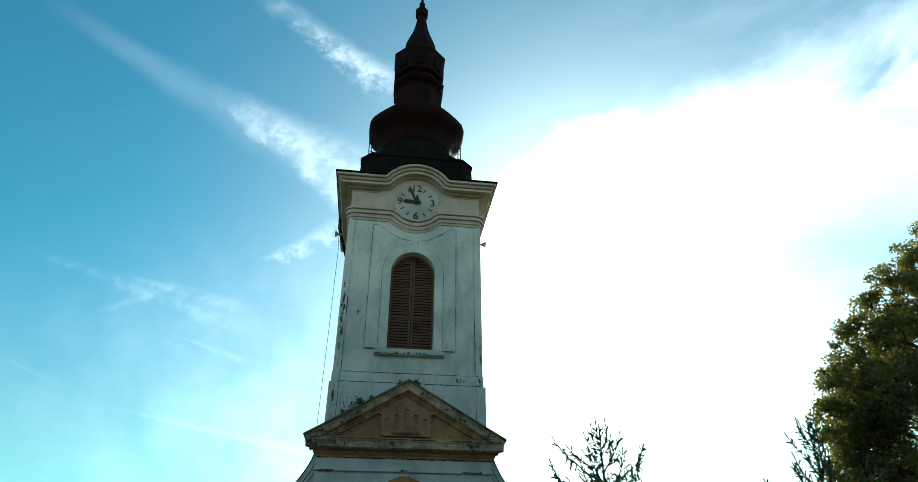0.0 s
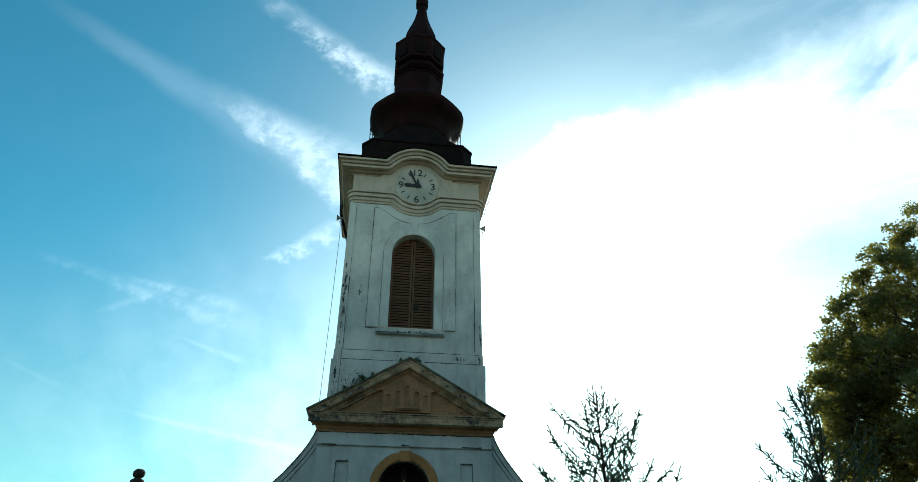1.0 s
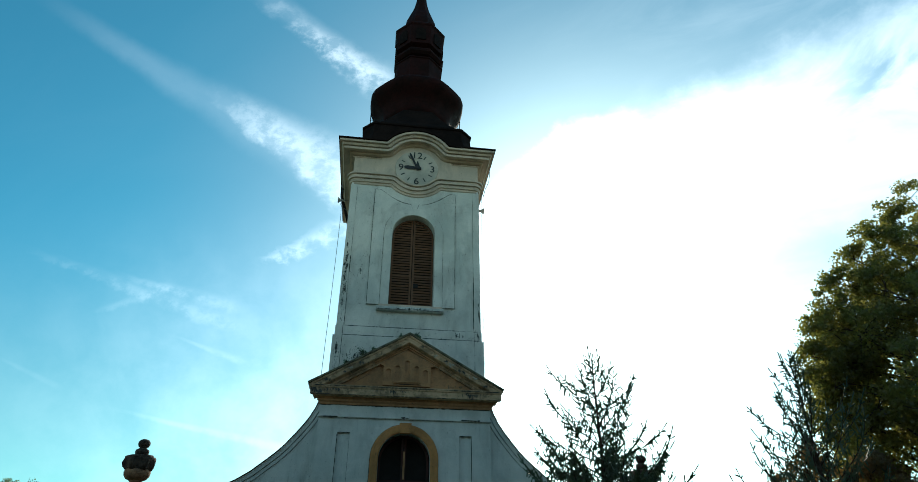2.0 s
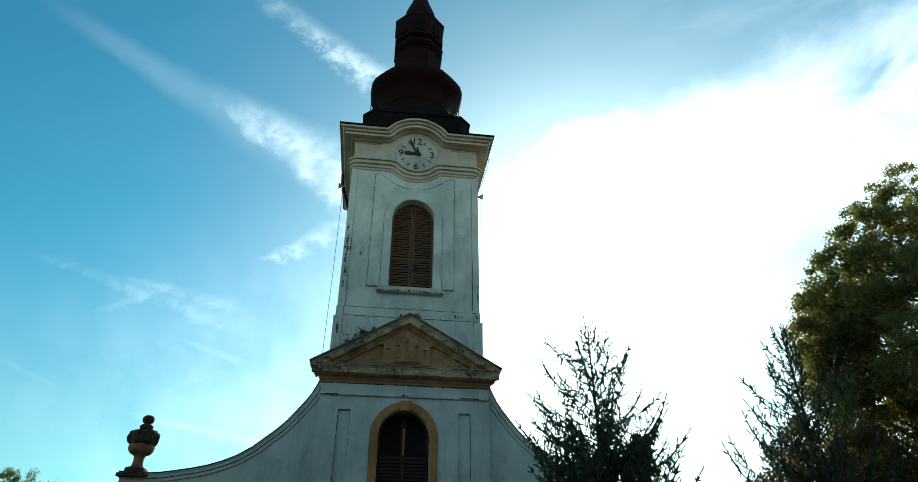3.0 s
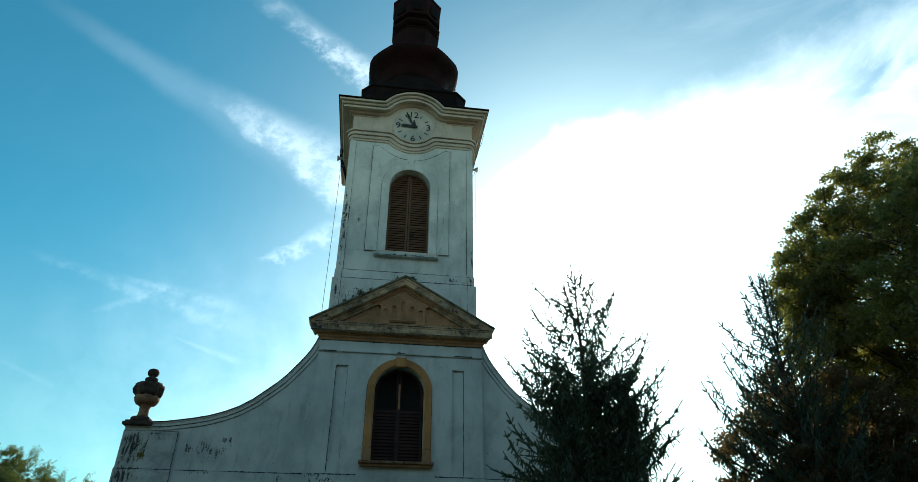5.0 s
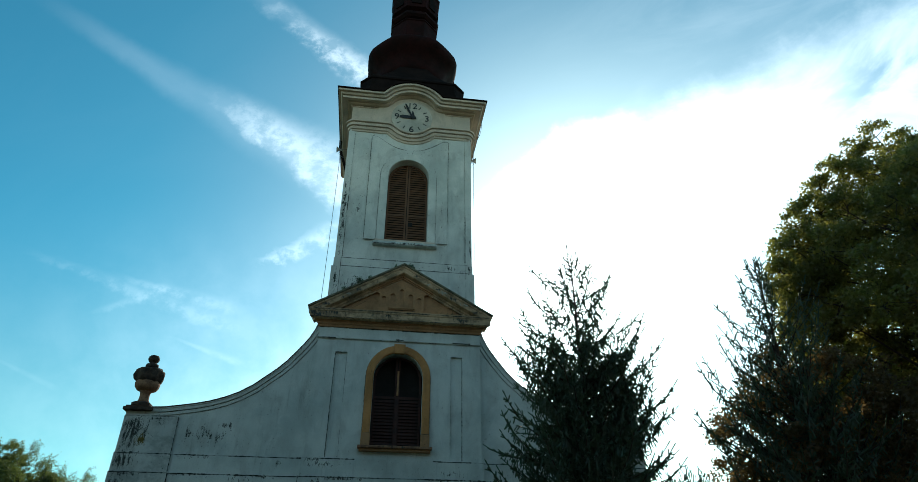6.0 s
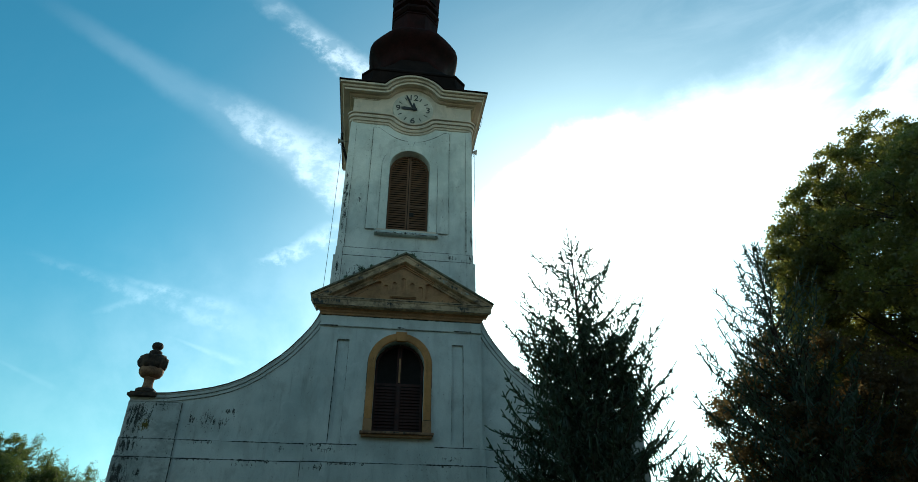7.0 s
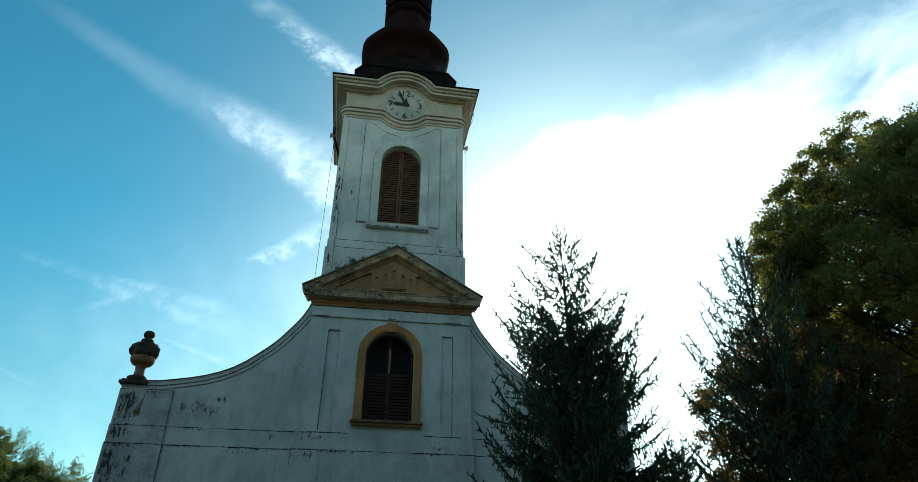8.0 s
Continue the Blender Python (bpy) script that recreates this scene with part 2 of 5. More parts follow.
# one plaster twice: front tinted cool for its shade, tower copy lighter and warmer
M_WALL = material("weathered_shade_tinted_plaster", plaster((0.71, 0.77, 0.735), (0.07, 0.075, 0.07)), 0.92, bump=0.35)
M_SHAFT = material("warm_lit_tower_plaster", plaster((0.755, 0.765, 0.705), (0.075, 0.075, 0.065)), 0.92, bump=0.35)
M_TRIM = material("pale_moulding_plaster", plaster((0.69, 0.57, 0.455), (0.12, 0.09, 0.06), 0.6), 0.9, bump=0.3)
# darker than the cornice ochre: shade of the recessed field and underside put in
M_OCHRE = material("ochre_plaster", weathered((0.52, 0.285, 0.14), (0.10, 0.065, 0.04), 0.34), 0.92, bump=0.4)
M_SURROUND = material("orange_ochre_paint", weathered((0.60, 0.29, 0.105), (0.13, 0.07, 0.035), 0.22), 0.9, bump=0.3)
M_OLDOCHRE = material("mossy_ochre_plaster", weathered((0.67, 0.47, 0.29), (0.055, 0.046, 0.032), 0.60), 0.95, bump=0.5)
M_OLDWALL = material("stained_corner_plaster", weathered((0.63, 0.68, 0.65), (0.08, 0.09, 0.085), 0.32), 0.95, bump=0.4)
M_BED = material("tan_bed_moulding", plaster((0.62, 0.48, 0.36), (0.13, 0.10, 0.07), 0.8), 0.92, bump=0.3)
# serves for lichen and for shade painted into joints
M_DIRT_SHADE = material("lichen_shade_black", patchy((0.030, 0.030, 0.026), (0.055, 0.052, 0.042), 9.0, 60.0), 0.98)
M_MOULD = material("grey_black_mould", patchy((0.040, 0.044, 0.040), (0.10, 0.105, 0.095), 18.0, 70.0), 0.98)
M_PALE = material("pale_crust_lichen", patchy((0.52, 0.52, 0.44), (0.30, 0.30, 0.24), 20.0, 70.0), 0.98)
M_LICHEN = material("yellow_lichen", patchy((0.20, 0.15, 0.03), (0.08, 0.07, 0.03), 12.0, 60.0), 0.98)
M_SHADE_WALL = material("dark_shade_wall", patchy((0.060, 0.048, 0.042), (0.036, 0.030, 0.028), 0.6, 9.0), 0.95, bump=0.3)
M_MOSS = material("mossy_coping", patchy((0.22, 0.20, 0.13), (0.05, 0.055, 0.035), 5.0, 40.0), 0.95, bump=0.6)
M_ROOF = material("dark_red_sheet_metal", patchy((0.028, 0.008, 0.008), (0.012, 0.006, 0.006), 1.6, 14.0), 0.78, bump=0.1, spec=0.08)
M_DARKROOF = material("dark_tarred_sheet", patchy((0.018, 0.012, 0.011), (0.009, 0.007, 0.007), 2.0, 18.0), 0.85, bump=0.1, spec=0.05)
M_SLAT = material("brown_slat_wood", slat_wood, 0.75, bump=0.2)
M_SLATRED = material("dark_red_slat_wood", patchy((0.065, 0.022, 0.016), (0.028, 0.013, 0.010), 4.0, 40.0), 0.7, bump=0.2)
# black that paints the dark of unlit rooms behind openings
M_DARK = material("unlit_room_black", patchy((0.02, 0.018, 0.016), (0.012, 0.011, 0.01)), 0.9)
M_DIAL = material("pale_clock_face", plaster((0.62, 0.57, 0.48), (0.22, 0.19, 0.15), 0.7), 0.7, bump=0.1)
M_BLACK = material("black_paint", patchy((0.025, 0.025, 0.025), (0.015, 0.015, 0.015)), 0.5)
M_STONE = material("blackened_stone", patchy((0.10, 0.07, 0.05), (0.025, 0.022, 0.02), 5.0, 30.0), 0.95, bump=0.6)
M_STONELIT = material("tan_stone", patchy((0.38, 0.22, 0.13), (0.15, 0.085, 0.055), 5.0, 30.0), 0.95, bump=0.5)
M_TILE = material("old_roof_tile", patchy((0.22, 0.09, 0.05), (0.10, 0.05, 0.035), 1.5, 12.0), 0.9, bump=0.4)
M_METAL = material("grey_metal", patchy((0.20, 0.21, 0.21), (0.10, 0.10, 0.10), 6.0, 40.0), 0.5, 0.5)
M_HORN = material("pale_horn_paint", patchy((0.42, 0.42, 0.40), (0.24, 0.24, 0.23), 6.0, 40.0), 0.5)
M_BARK = material("bark", patchy((0.10, 0.075, 0.055), (0.04, 0.03, 0.022), 6.0, 40.0), 0.95, bump=0.8)
M_GRASS = material("meadow_grass", patchy((0.042, 0.072, 0.024), (0.075, 0.085, 0.035), 0.3, 25.0), 0.95, bump=0.8)
M_SPRUCE = foliage("spruce_needles", (0.042, 0.105, 0.058), (0.080, 0.140, 0.074), (0.10, 0.155, 0.075), 0.48)
M_LEAF = foliage("broad_leaves", (0.026, 0.052, 0.014), (0.15, 0.172, 0.034), (0.31, 0.285, 0.050), 0.68, 0.40)
M_BROWNLEAF = foliage("brown_leaves", (0.075, 0.060, 0.024), (0.155, 0.108, 0.036), (0.24, 0.155, 0.048), 0.60)
M_WILLOW = foliage("narrow_leaves", (0.022, 0.048, 0.010), (0.135, 0.190, 0.030), (0.19, 0.225, 0.043), 0.6)


# ---------------------------------------------------------------- mesh helpers
def part(name, bm, mat, parent=None, label="", smooth=False):
    me = bpy.data.meshes.new(name)
    bmesh.ops.recalc_face_normals(bm, faces=bm.faces[:])
    bm.to_mesh(me)
    bm.free()
    me.materials.append(mat)
    if smooth:
        me.polygons.foreach_set("use_smooth", [True] * len(me.polygons))
    ob = new(name, me)
    ob.parent = parent
    return tagged(ob, label)


def empty(name, label, category, place=(0, 0, 0), group="", kind=""):
    ob = new(name)
    ob.location = place
    ob.empty_display_size = 0.3
    return tagged(ob, label, category, group, kind)


def box(bm, x0, x1, y0, y1, z0, z1, bevel=0.0):
    r = bmesh.ops.create_cube(bm, size=1.0, matrix=Matrix.LocRotScale(((x0 + x1) / 2, (y0 + y1) / 2, (z0 + z1) / 2), None, (x1 - x0, y1 - y0, z1 - z0)))
    if bevel:
        es = list({e for v in r["verts"] for e in v.link_edges})
        bmesh.ops.bevel(bm, geom=es, offset=bevel, segments=2, affect="EDGES", profile=0.5)
    return bm


def plate(bm, outer, holes, y0, y1):
    """A slab in the xz plane between y0 and y1 with holes right through it."""
    edges, rings = [], []
    for loop in (outer, *holes):
        vs = [bm.verts.new((x, y0, z)) for x, z in loop]
        rings.append(vs)
        edges += [bm.edges.new((vs[i], vs[(i + 1) % len(vs)])) for i in range(len(vs))]
    made = bmesh.ops.triangle_fill(bm, use_beauty=True, use_dissolve=False, edges=edges)
    front = [f for f in made["geom"] if isinstance(f, bmesh.types.BMFace)]
    back = {v: bm.verts.new((v.co.x, y1, v.co.z)) for ring in rings for v in ring}
    for f in front:
        bm.faces.new([back[v] for v in reversed(f.verts)])
    for ring in rings:
        for i in range(len(ring)):
            a, b = ring[i], ring[(i + 1) % len(ring)]
            bm.faces.new((a, b, back[b], back[a]))
    return bm


def sweep(bm, stations, profile, ring=False):
    """Carries a closed profile (a, b) along stations (origin, a direction, b direction)."""
    loops = [[bm.verts.new(o + da * a + db * b) for a, b in profile] for o, da, db in stations]
    n = len(profile)
    pairs = list(zip(loops, loops[1:])) + ([(loops[-1], loops[0])] if ring else [])
    for p, q in pairs:
        for i in range(n):
            bm.faces.new((p[i], p[(i + 1) % n], q[(i + 1) % n], q[i]))
    if not ring:
        bm.faces.new(loops[0]), bm.faces.new(list(reversed(loops[-1])))
    return bm


def lathe(bm, profile, cx, cy, cut=None, seg=24, base=0.0):
    """Stacks rings (half width, height). cut: a square with cut corners, as a share of the half width; else round."""
    rings = []
    for row in profile:
        w, z = row[0], row[1] + base
        c = row[2] if len(row) > 2 else cut
        if c is not None:
            k = w * (1 - c)
            pts = [(w, -k), (w, k), (k, w), (-k, w), (-w, k), (-w, -k), (-k, -w), (k, -w)]
        else:
            pts = [(w * math.cos(2 * math.pi * i / seg), w * math.sin(2 * math.pi * i / seg)) for i in range(seg)]
        rings.append([bm.verts.new((cx + x, cy + y, z)) for x, y in pts])
    n = len(rings[0])
    for p, q in zip(rings, rings[1:]):
        for i in range(n):
            bm.faces.new((p[i], p[(i + 1) % n], q[(i + 1) % n], q[i]))
    bm.faces.new(list(reversed(rings[0]))), bm.faces.new(rings[-1])
    return bm


def tube(bm, pts, r0, r1=None, seg=6):
    r1 = r0 if r1 is None else r1
    rings, n = [], len(pts)
    for i, p in enumerate(pts):
        p = Vector(p)
        d = (Vector(pts[min(i + 1, n - 1)]) - Vector(pts[max(i - 1, 0)])).normalized()
        a = d.cross(Vector((0, 0, 1)) if abs(d.z) < 0.9 else Vector((1, 0, 0))).normalized()
        b = d.cross(a)
        r = r0 + (r1 - r0) * i / max(n - 1, 1)
        rings.append([bm.verts.new(p + (a * math.cos(t) + b * math.sin(t)) * r) for t in [2 * math.pi * k / seg for k in range(seg)]])
    for p, q in zip(rings, rings[1:]):
        for i in range(seg):
            bm.faces.new((p[i], p[(i + 1) % seg], q[(i + 1) % seg], q[i]))
    bm.faces.new(list(reversed(rings[0]))), bm.faces.new(rings[-1])
    return bm


def arch(hw, z0, spring, seg=24):
    """The outline of a round-headed opening."""
    pts = [(-hw, z0), (hw, z0)]
    return pts + [(hw * math.cos(math.pi * i / seg), spring + hw * math.sin(math.pi * i / seg)) for i in range(seg + 1)]


def arch_path(hw, z0, spring, seg=28):
    """Stations of an arched frame from its left foot to its right foot, with the way out from the opening."""
    y = Vector((0, -1, 0))
    st = [(Vector((-hw, 0, z0)), Vector((-1, 0, 0)), y)]
    for i in range(seg + 1):
        t = math.pi * (1 - i / seg)
        o = Vector((math.cos(t), 0, math.sin(t)))
        st.append((Vector((0, 0, spring)) + o * hw, o, y))
    st.append((Vector((hw, 0, z0)), Vector((1, 0, 0)), y))
    return st


# ---------------------------------------------------------------- ground
bm = bmesh.new()
bmesh.ops.create_grid(bm, x_segments=60, y_segments=60, size=2500.0)
ground = part("ground", bm, M_GRASS)
tagged(ground, "flat ground of short green grass", "ground", kind="structure")

# unseen dark wall, added behind the camera to keep light off the lower front
wall_south = part("wall_south", box(bmesh.new(), -34, 34, -21.6, -21.0, 0, 15.2), M_SHADE_WALL)
tagged(wall_south, "plain dark wall added behind the camera to shade the church front", "wall", kind="structure")

# ---------------------------------------------------------------- church
church = empty("church", "white plastered village church with a clock tower and dark red dome", "church")
TC = 2.2                                   # depth of the tower's axis
VOLUTE = [(-6.06, 7.72), (-5.75, 7.735), (-5.4, 7.79), (-5.05, 7.85), (-4.7, 7.93), (-4.35, 8.045), (-4.03, 8.19), (-3.7, 8.40),
          (-3.37, 8.68), (-3.15, 8.87), (-2.95, 9.075), (-2.7, 9.39), (-2.55, 9.59), (-2.42, 9.79), (-2.3, 10.03), (-2.24, 10.2)]

# the broad front wall with its curved shoulders
win_low = arch(0.655, 6.95, 8.775)
curve_r = [(-x, z) for x, z in reversed(VOLUTE)]
outline = [(-6.66, 0.0), (6.66, 0.0), (6.66, 7.62)] + [(6.06, 7.62)] + [(x, z - 0.02) for x, z in reversed(curve_r)] + \
          [(x, z - 0.02) for x, z in reversed(VOLUTE)] + [(-6.06, 7.62), (-6.66, 7.62)]
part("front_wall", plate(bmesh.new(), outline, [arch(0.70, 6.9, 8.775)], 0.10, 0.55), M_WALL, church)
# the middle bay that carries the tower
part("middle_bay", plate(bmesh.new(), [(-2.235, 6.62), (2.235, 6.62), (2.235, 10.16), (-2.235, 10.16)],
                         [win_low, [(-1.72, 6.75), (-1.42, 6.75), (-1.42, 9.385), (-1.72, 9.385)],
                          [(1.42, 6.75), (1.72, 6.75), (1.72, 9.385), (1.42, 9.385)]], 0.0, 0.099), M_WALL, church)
for s in (-1, 1):
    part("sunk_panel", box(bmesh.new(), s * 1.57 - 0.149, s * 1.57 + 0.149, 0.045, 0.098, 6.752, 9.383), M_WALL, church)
# string courses, each standing a little prouder than the wall above
def course(z0, z1, out):
    o = out
    return [(-6.655 - o, z0), (6.655 + o, z0), (6.655 + o, z1), (-6.655 - o, z1)]
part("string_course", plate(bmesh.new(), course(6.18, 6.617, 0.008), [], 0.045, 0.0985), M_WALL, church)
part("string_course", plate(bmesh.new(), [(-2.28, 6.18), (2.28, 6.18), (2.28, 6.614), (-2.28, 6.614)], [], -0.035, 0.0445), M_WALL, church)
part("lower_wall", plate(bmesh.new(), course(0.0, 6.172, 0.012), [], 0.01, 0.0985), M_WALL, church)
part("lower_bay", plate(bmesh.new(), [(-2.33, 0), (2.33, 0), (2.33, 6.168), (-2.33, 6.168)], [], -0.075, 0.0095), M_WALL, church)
for s in (-1, 1):
    part("corner_strip", plate(bmesh.new(), [(s * 6.662, 6.62), (s * 5.385, 6.62), (s * 5.385, 7.50), (s * 6.662, 7.50)][::s], [], 0.065, 0.0985), M_OLDWALL, church)
    part("corner_strip", plate(bmesh.new(), [(s * 6.672, 0), (s * 5.335, 0), (s * 5.335, 6.168), (s * 6.672, 6.168)][::s], [], -0.025, 0.0095), M_OLDWALL, church)
    part("corner_strip", plate(bmesh.new(), [(s * 6.667, 6.182), (s * 5.36, 6.182), (s * 5.36, 6.614), (s * 6.667, 6.614)][::s], [], 0.018, 0.0445), M_OLDWALL, church)

# coping along the shoulders
COPING = [(-0.1, -0.165), (0.030, -0.165), (0.030, -0.095), (0.012, -0.09), (0.012, -0.082), (0.055, -0.076), (0.060, -0.012), (0.075, 0.0), (0.075, 0.022), (-0.45, 0.022), (-0.45, -0.165)]
for s in (-1, 1):
    st = []
    for i, (x, z) in enumerate(VOLUTE):
        a, b = VOLUTE[max(i - 1, 0)], VOLUTE[min(i + 1, len(VOLUTE) - 1)]
        d = Vector((b[0] - a[0], 0, b[1] - a[1])).normalized()
        nrm = Vector((-d.z, 0, d.x))
        st.append((Vector((s * x, 0.10, z - 0.04)), Vector((0, -1, 0)), Vector((s * nrm.x, 0, nrm.z))))
    part("coping", sweep(bmesh.new(), st, COPING), M_WALL, church)
    part("coping_cap", sweep(bmesh.new(), st, [(-0.46, 0.0225), (0.088, 0.0225), (0.094, 0.034), (0.088, 0.047), (-0.46, 0.05)]), M_STONE, church, "thin blackened cap of the coping")
    b = bmesh.new()
    box(b, s * 6.375 - 0.345, s * 6.375 + 0.345, -0.04, 0.62, 7.62, 7.70, 0.012)
    box(b, s * 6.375 - 0.30, s * 6.375 + 0.30, 0.0, 0.58, 7.7, 7.745, 0.01)
    part("end_cap", b, M_STONE, church, "dark weathered coping stone")

# nave behind the front
b = bmesh.new()
box(b, -6.2, -5.7, 0.55, 24, 0, 6.9), box(b, 5.7, 6.2, 0.55, 24, 0, 6.9), box(b, -5.7, 5.7, 23.5, 24, 0, 6.9)
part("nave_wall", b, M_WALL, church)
b = bmesh.new()
vs = [b.verts.new(p) for p in ((-6.5, 0.55, 6.85), (0, 0.55, 9.4), (6.5, 0.55, 6.85), (6.5, 0.55, 6.7), (0, 0.55, 9.25), (-6.5, 0.55, 6.7))]
ws = [b.verts.new((v.co.x, 24.3, v.co.z)) for v in vs]
b.faces.new(vs), b.faces.new(ws[::-1])
for i in range(6):
    b.faces.new((vs[i], vs[(i + 1) % 6], ws[(i + 1) % 6], ws[i]))
part("nave_roof", b, M_TILE, church)

# pediment
CORONA = [(0.0, -0.205), (0.245, -0.205), (0.262, -0.19), (0.270, -0.03), (0.285, -0.02), (0.295, 0.02), (0.30, 0.06), (0.0, 0.06)]
UNDER = [(0.0, -0.38), (0.035, -0.38), (0.04, -0.335), (0.075, -0.30), (0.085, -0.255), (0.115, -0.235), (0.12, -0.206), (0.0, -0.206)]
st = [(Vector((s * 2.235, 0.0, 10.48)), Vector((s, -1, 0)), Vector((0, 0, 1))) for s in (-1, 1)]
part("pediment_cornice", sweep(bmesh.new(), st, CORONA), M_OLDOCHRE, church, "washed-out ochre cornice with dark moss")
# bed and field take the darker ochre, which paints in their shade
part("cornice_bed", sweep(bmesh.new(), st, UNDER), M_OCHRE, church, "ochre moulding under the pediment cornice")
part("pediment_field", plate(bmesh.new(), [(-2.2, 10.54), (2.2, 10.54), (0, 11.78)], [], 0.045, 0.0985), M_OCHRE, church)
SL = Vector((2.53, 0, 1.50)).normalized()
RK = [(-0.06, -0.30), (0.035, -0.30), (0.045, -0.255), (0.075, -0.235), (0.085, -0.195), (0.235, -0.175), (0.25, -0.16), (0.262, -0.055), (0.285, -0.045), (0.30, 0.0), (-0.2, 0.0), (-0.2, -0.30)]
for s in (-1, 1):
    st = [(Vector((s * 2.56, 0.0, 10.53)), Vector((0, -1, 0)), Vector((s * SL.z, 0, SL.x))),
          (Vector((s * 0.001, 0.0, 12.01)), Vector((0, -1, 0)), Vector((0, 0, 1 / SL.x)))]
    part("raking_cornice", sweep(bmesh.new(), st, RK), M_OLDOCHRE, church)
    st = [(o + Vector((0, 0, 0.012)), a, c) for o, a, c in st]
    part("pediment_coping", sweep(bmesh.new(), st, [(-0.25, 0.0), (0.33, 0.0), (0.335, 0.045), (-0.25, 0.06)]), M_MOSS, church, "moss-grown coping")
part("tower_foot", box(bmesh.new(), -2.12, 2.12, 0.0995, 2 * TC - 0.05, 10.15, 12.07), M_SHAFT, church)
part("relief_panel", plate(bmesh.new(), [(-0.66, 10.655), (0.62, 10.655), (0.62, 11.20), (0.74, 11.23), (-0.02, 11.655), (-0.78, 11.23), (-0.66, 11.20)],
     [[(x + cx, z) for x, z in arch(0.062, 10.80, z1, 8)] for cx, z1 in ((-0.52, 11.05), (-0.275, 11.15), (-0.02, 11.30), (0.235, 11.15), (0.48, 11.05))], -0.045, 0.0005), M_OCHRE, church)
part("panel_ground", plate(bmesh.new(), [(-0.655, 10.66), (0.615, 10.66), (0.615, 11.19), (-0.02, 11.64), (-0.655, 11.19)], [], 0.001, 0.0445), M_OCHRE, church)
b = bmesh.new()
box(b, -0.39, 0.35, -0.105, -0.0455, 10.735, 10.765, 0.005)
for i in range(9):
    box(b, -0.37 + i * 0.08, -0.325 + i * 0.08, -0.095, -0.0455, 10.70, 10.7345)
part("relief_ledge", b, M_OCHRE, church)
for s in (-1, 1):
    st = [(Vector((-0.02 + s * 0.86, 0.0, 11.20)), Vector((0, -1, 0)), Vector((s * SL.z, 0, SL.x))), (Vector((-0.02, 0.0, 11.20 + 0.86 * 0.565)), Vector((0, -1, 0)), Vector((0, 0, 1 / SL.x)))]
    part("relief_gable", sweep(bmesh.new(), st, [(-0.04, 0), (0.075, 0), (0.08, 0.03), (0.12, 0.04), (0.125, 0.075), (-0.04, 0.085)]), M_OCHRE, church)

# band under the pediment
part("thin_band", sweep(bmesh.new(), [(Vector((s * 2.235, 0.0, 9.75)), Vector((s, -1, 0)), Vector((0, 0, 1))) for s in (-1, 1)],
                        [(0.0005, 0.0), (0.03, 0.01), (0.045, 0.03), (0.045, 0.045), (0.0005, 0.06)]), M_WALL, church)

# lower window
low = part("lower_window", sweep(bmesh.new(), arch_path(0.66, 7.26, 8.775), [(0.0, 0.0005), (0.0, 0.05), (0.03, 0.065), (0.17, 0.065), (0.20, 0.05), (0.20, 0.0005)]), M_SURROUND, church, "ochre arched window surround")
for s in (-1, 1):
    part("frame_foot", box(bmesh.new(), s * 0.76 - 0.115, s * 0.76 + 0.115, -0.085, -0.0005, 6.93, 7.26, 0.008), M_OCHRE, low)
part("window_sill", box(bmesh.new(), -0.94, 0.94, -0.19, 0.2, 6.865, 6.93, 0.015), M_STONELIT, low, "red-brown sill slab")
part("sill_bed", box(bmesh.new(), -0.90, 0.90, -0.13, 0.2, 6.80, 6.864, 0.012), M_OCHRE, low)
b = plate(bmesh.new(), [(-0.13, 9.40), (0.13, 9.40), (0.155, 9.66), (-0.155, 9.66)], [], -0.105, -0.0005)
part("keystone", b, M_SURROUND, low)
# board coloured black in place of the unlit room behind
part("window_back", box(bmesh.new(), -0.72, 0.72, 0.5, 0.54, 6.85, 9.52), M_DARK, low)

# tower shaft
ST = 0.15
belfry = arch(0.65, 13.06, 15.50)
part("shaft_front", plate(bmesh.new(), [(-2.03, 12.36), (2.03, 12.36), (2.03, 18.6), (-2.03, 18.6)], [belfry], ST, 0.65), M_SHAFT, church)
b = bmesh.new()
box(b, -2.03, -1.55, 0.65, 2 * TC - 0.15, 12.36, 18.6), box(b, 1.55, 2.03, 0.65, 2 * TC - 0.15, 12.36, 18.6)
box(b, -1.55, 1.55, 3.8, 2 * TC - 0.15, 12.36, 18.6), box(b, -1.55, 1.55, 0.65, 3.8, 12.36, 12.5)
part("shaft_wall", b, M_SHAFT, church)
part("shaft_band", box(bmesh.new(), -2.07, 2.07, 0.115, 2 * TC - 0.1, 12.072, 12.358), M_SHAFT, church)
for s in (-1, 1):
    part("shaft_pilaster", plate(bmesh.new(), [(s * 2.05, 12.362), (s * 1.84, 12.362), (s * 1.84, 17.2), (s * 2.05, 17.2)][::s], [], 0.12, 0.149), M_SHAFT, church)
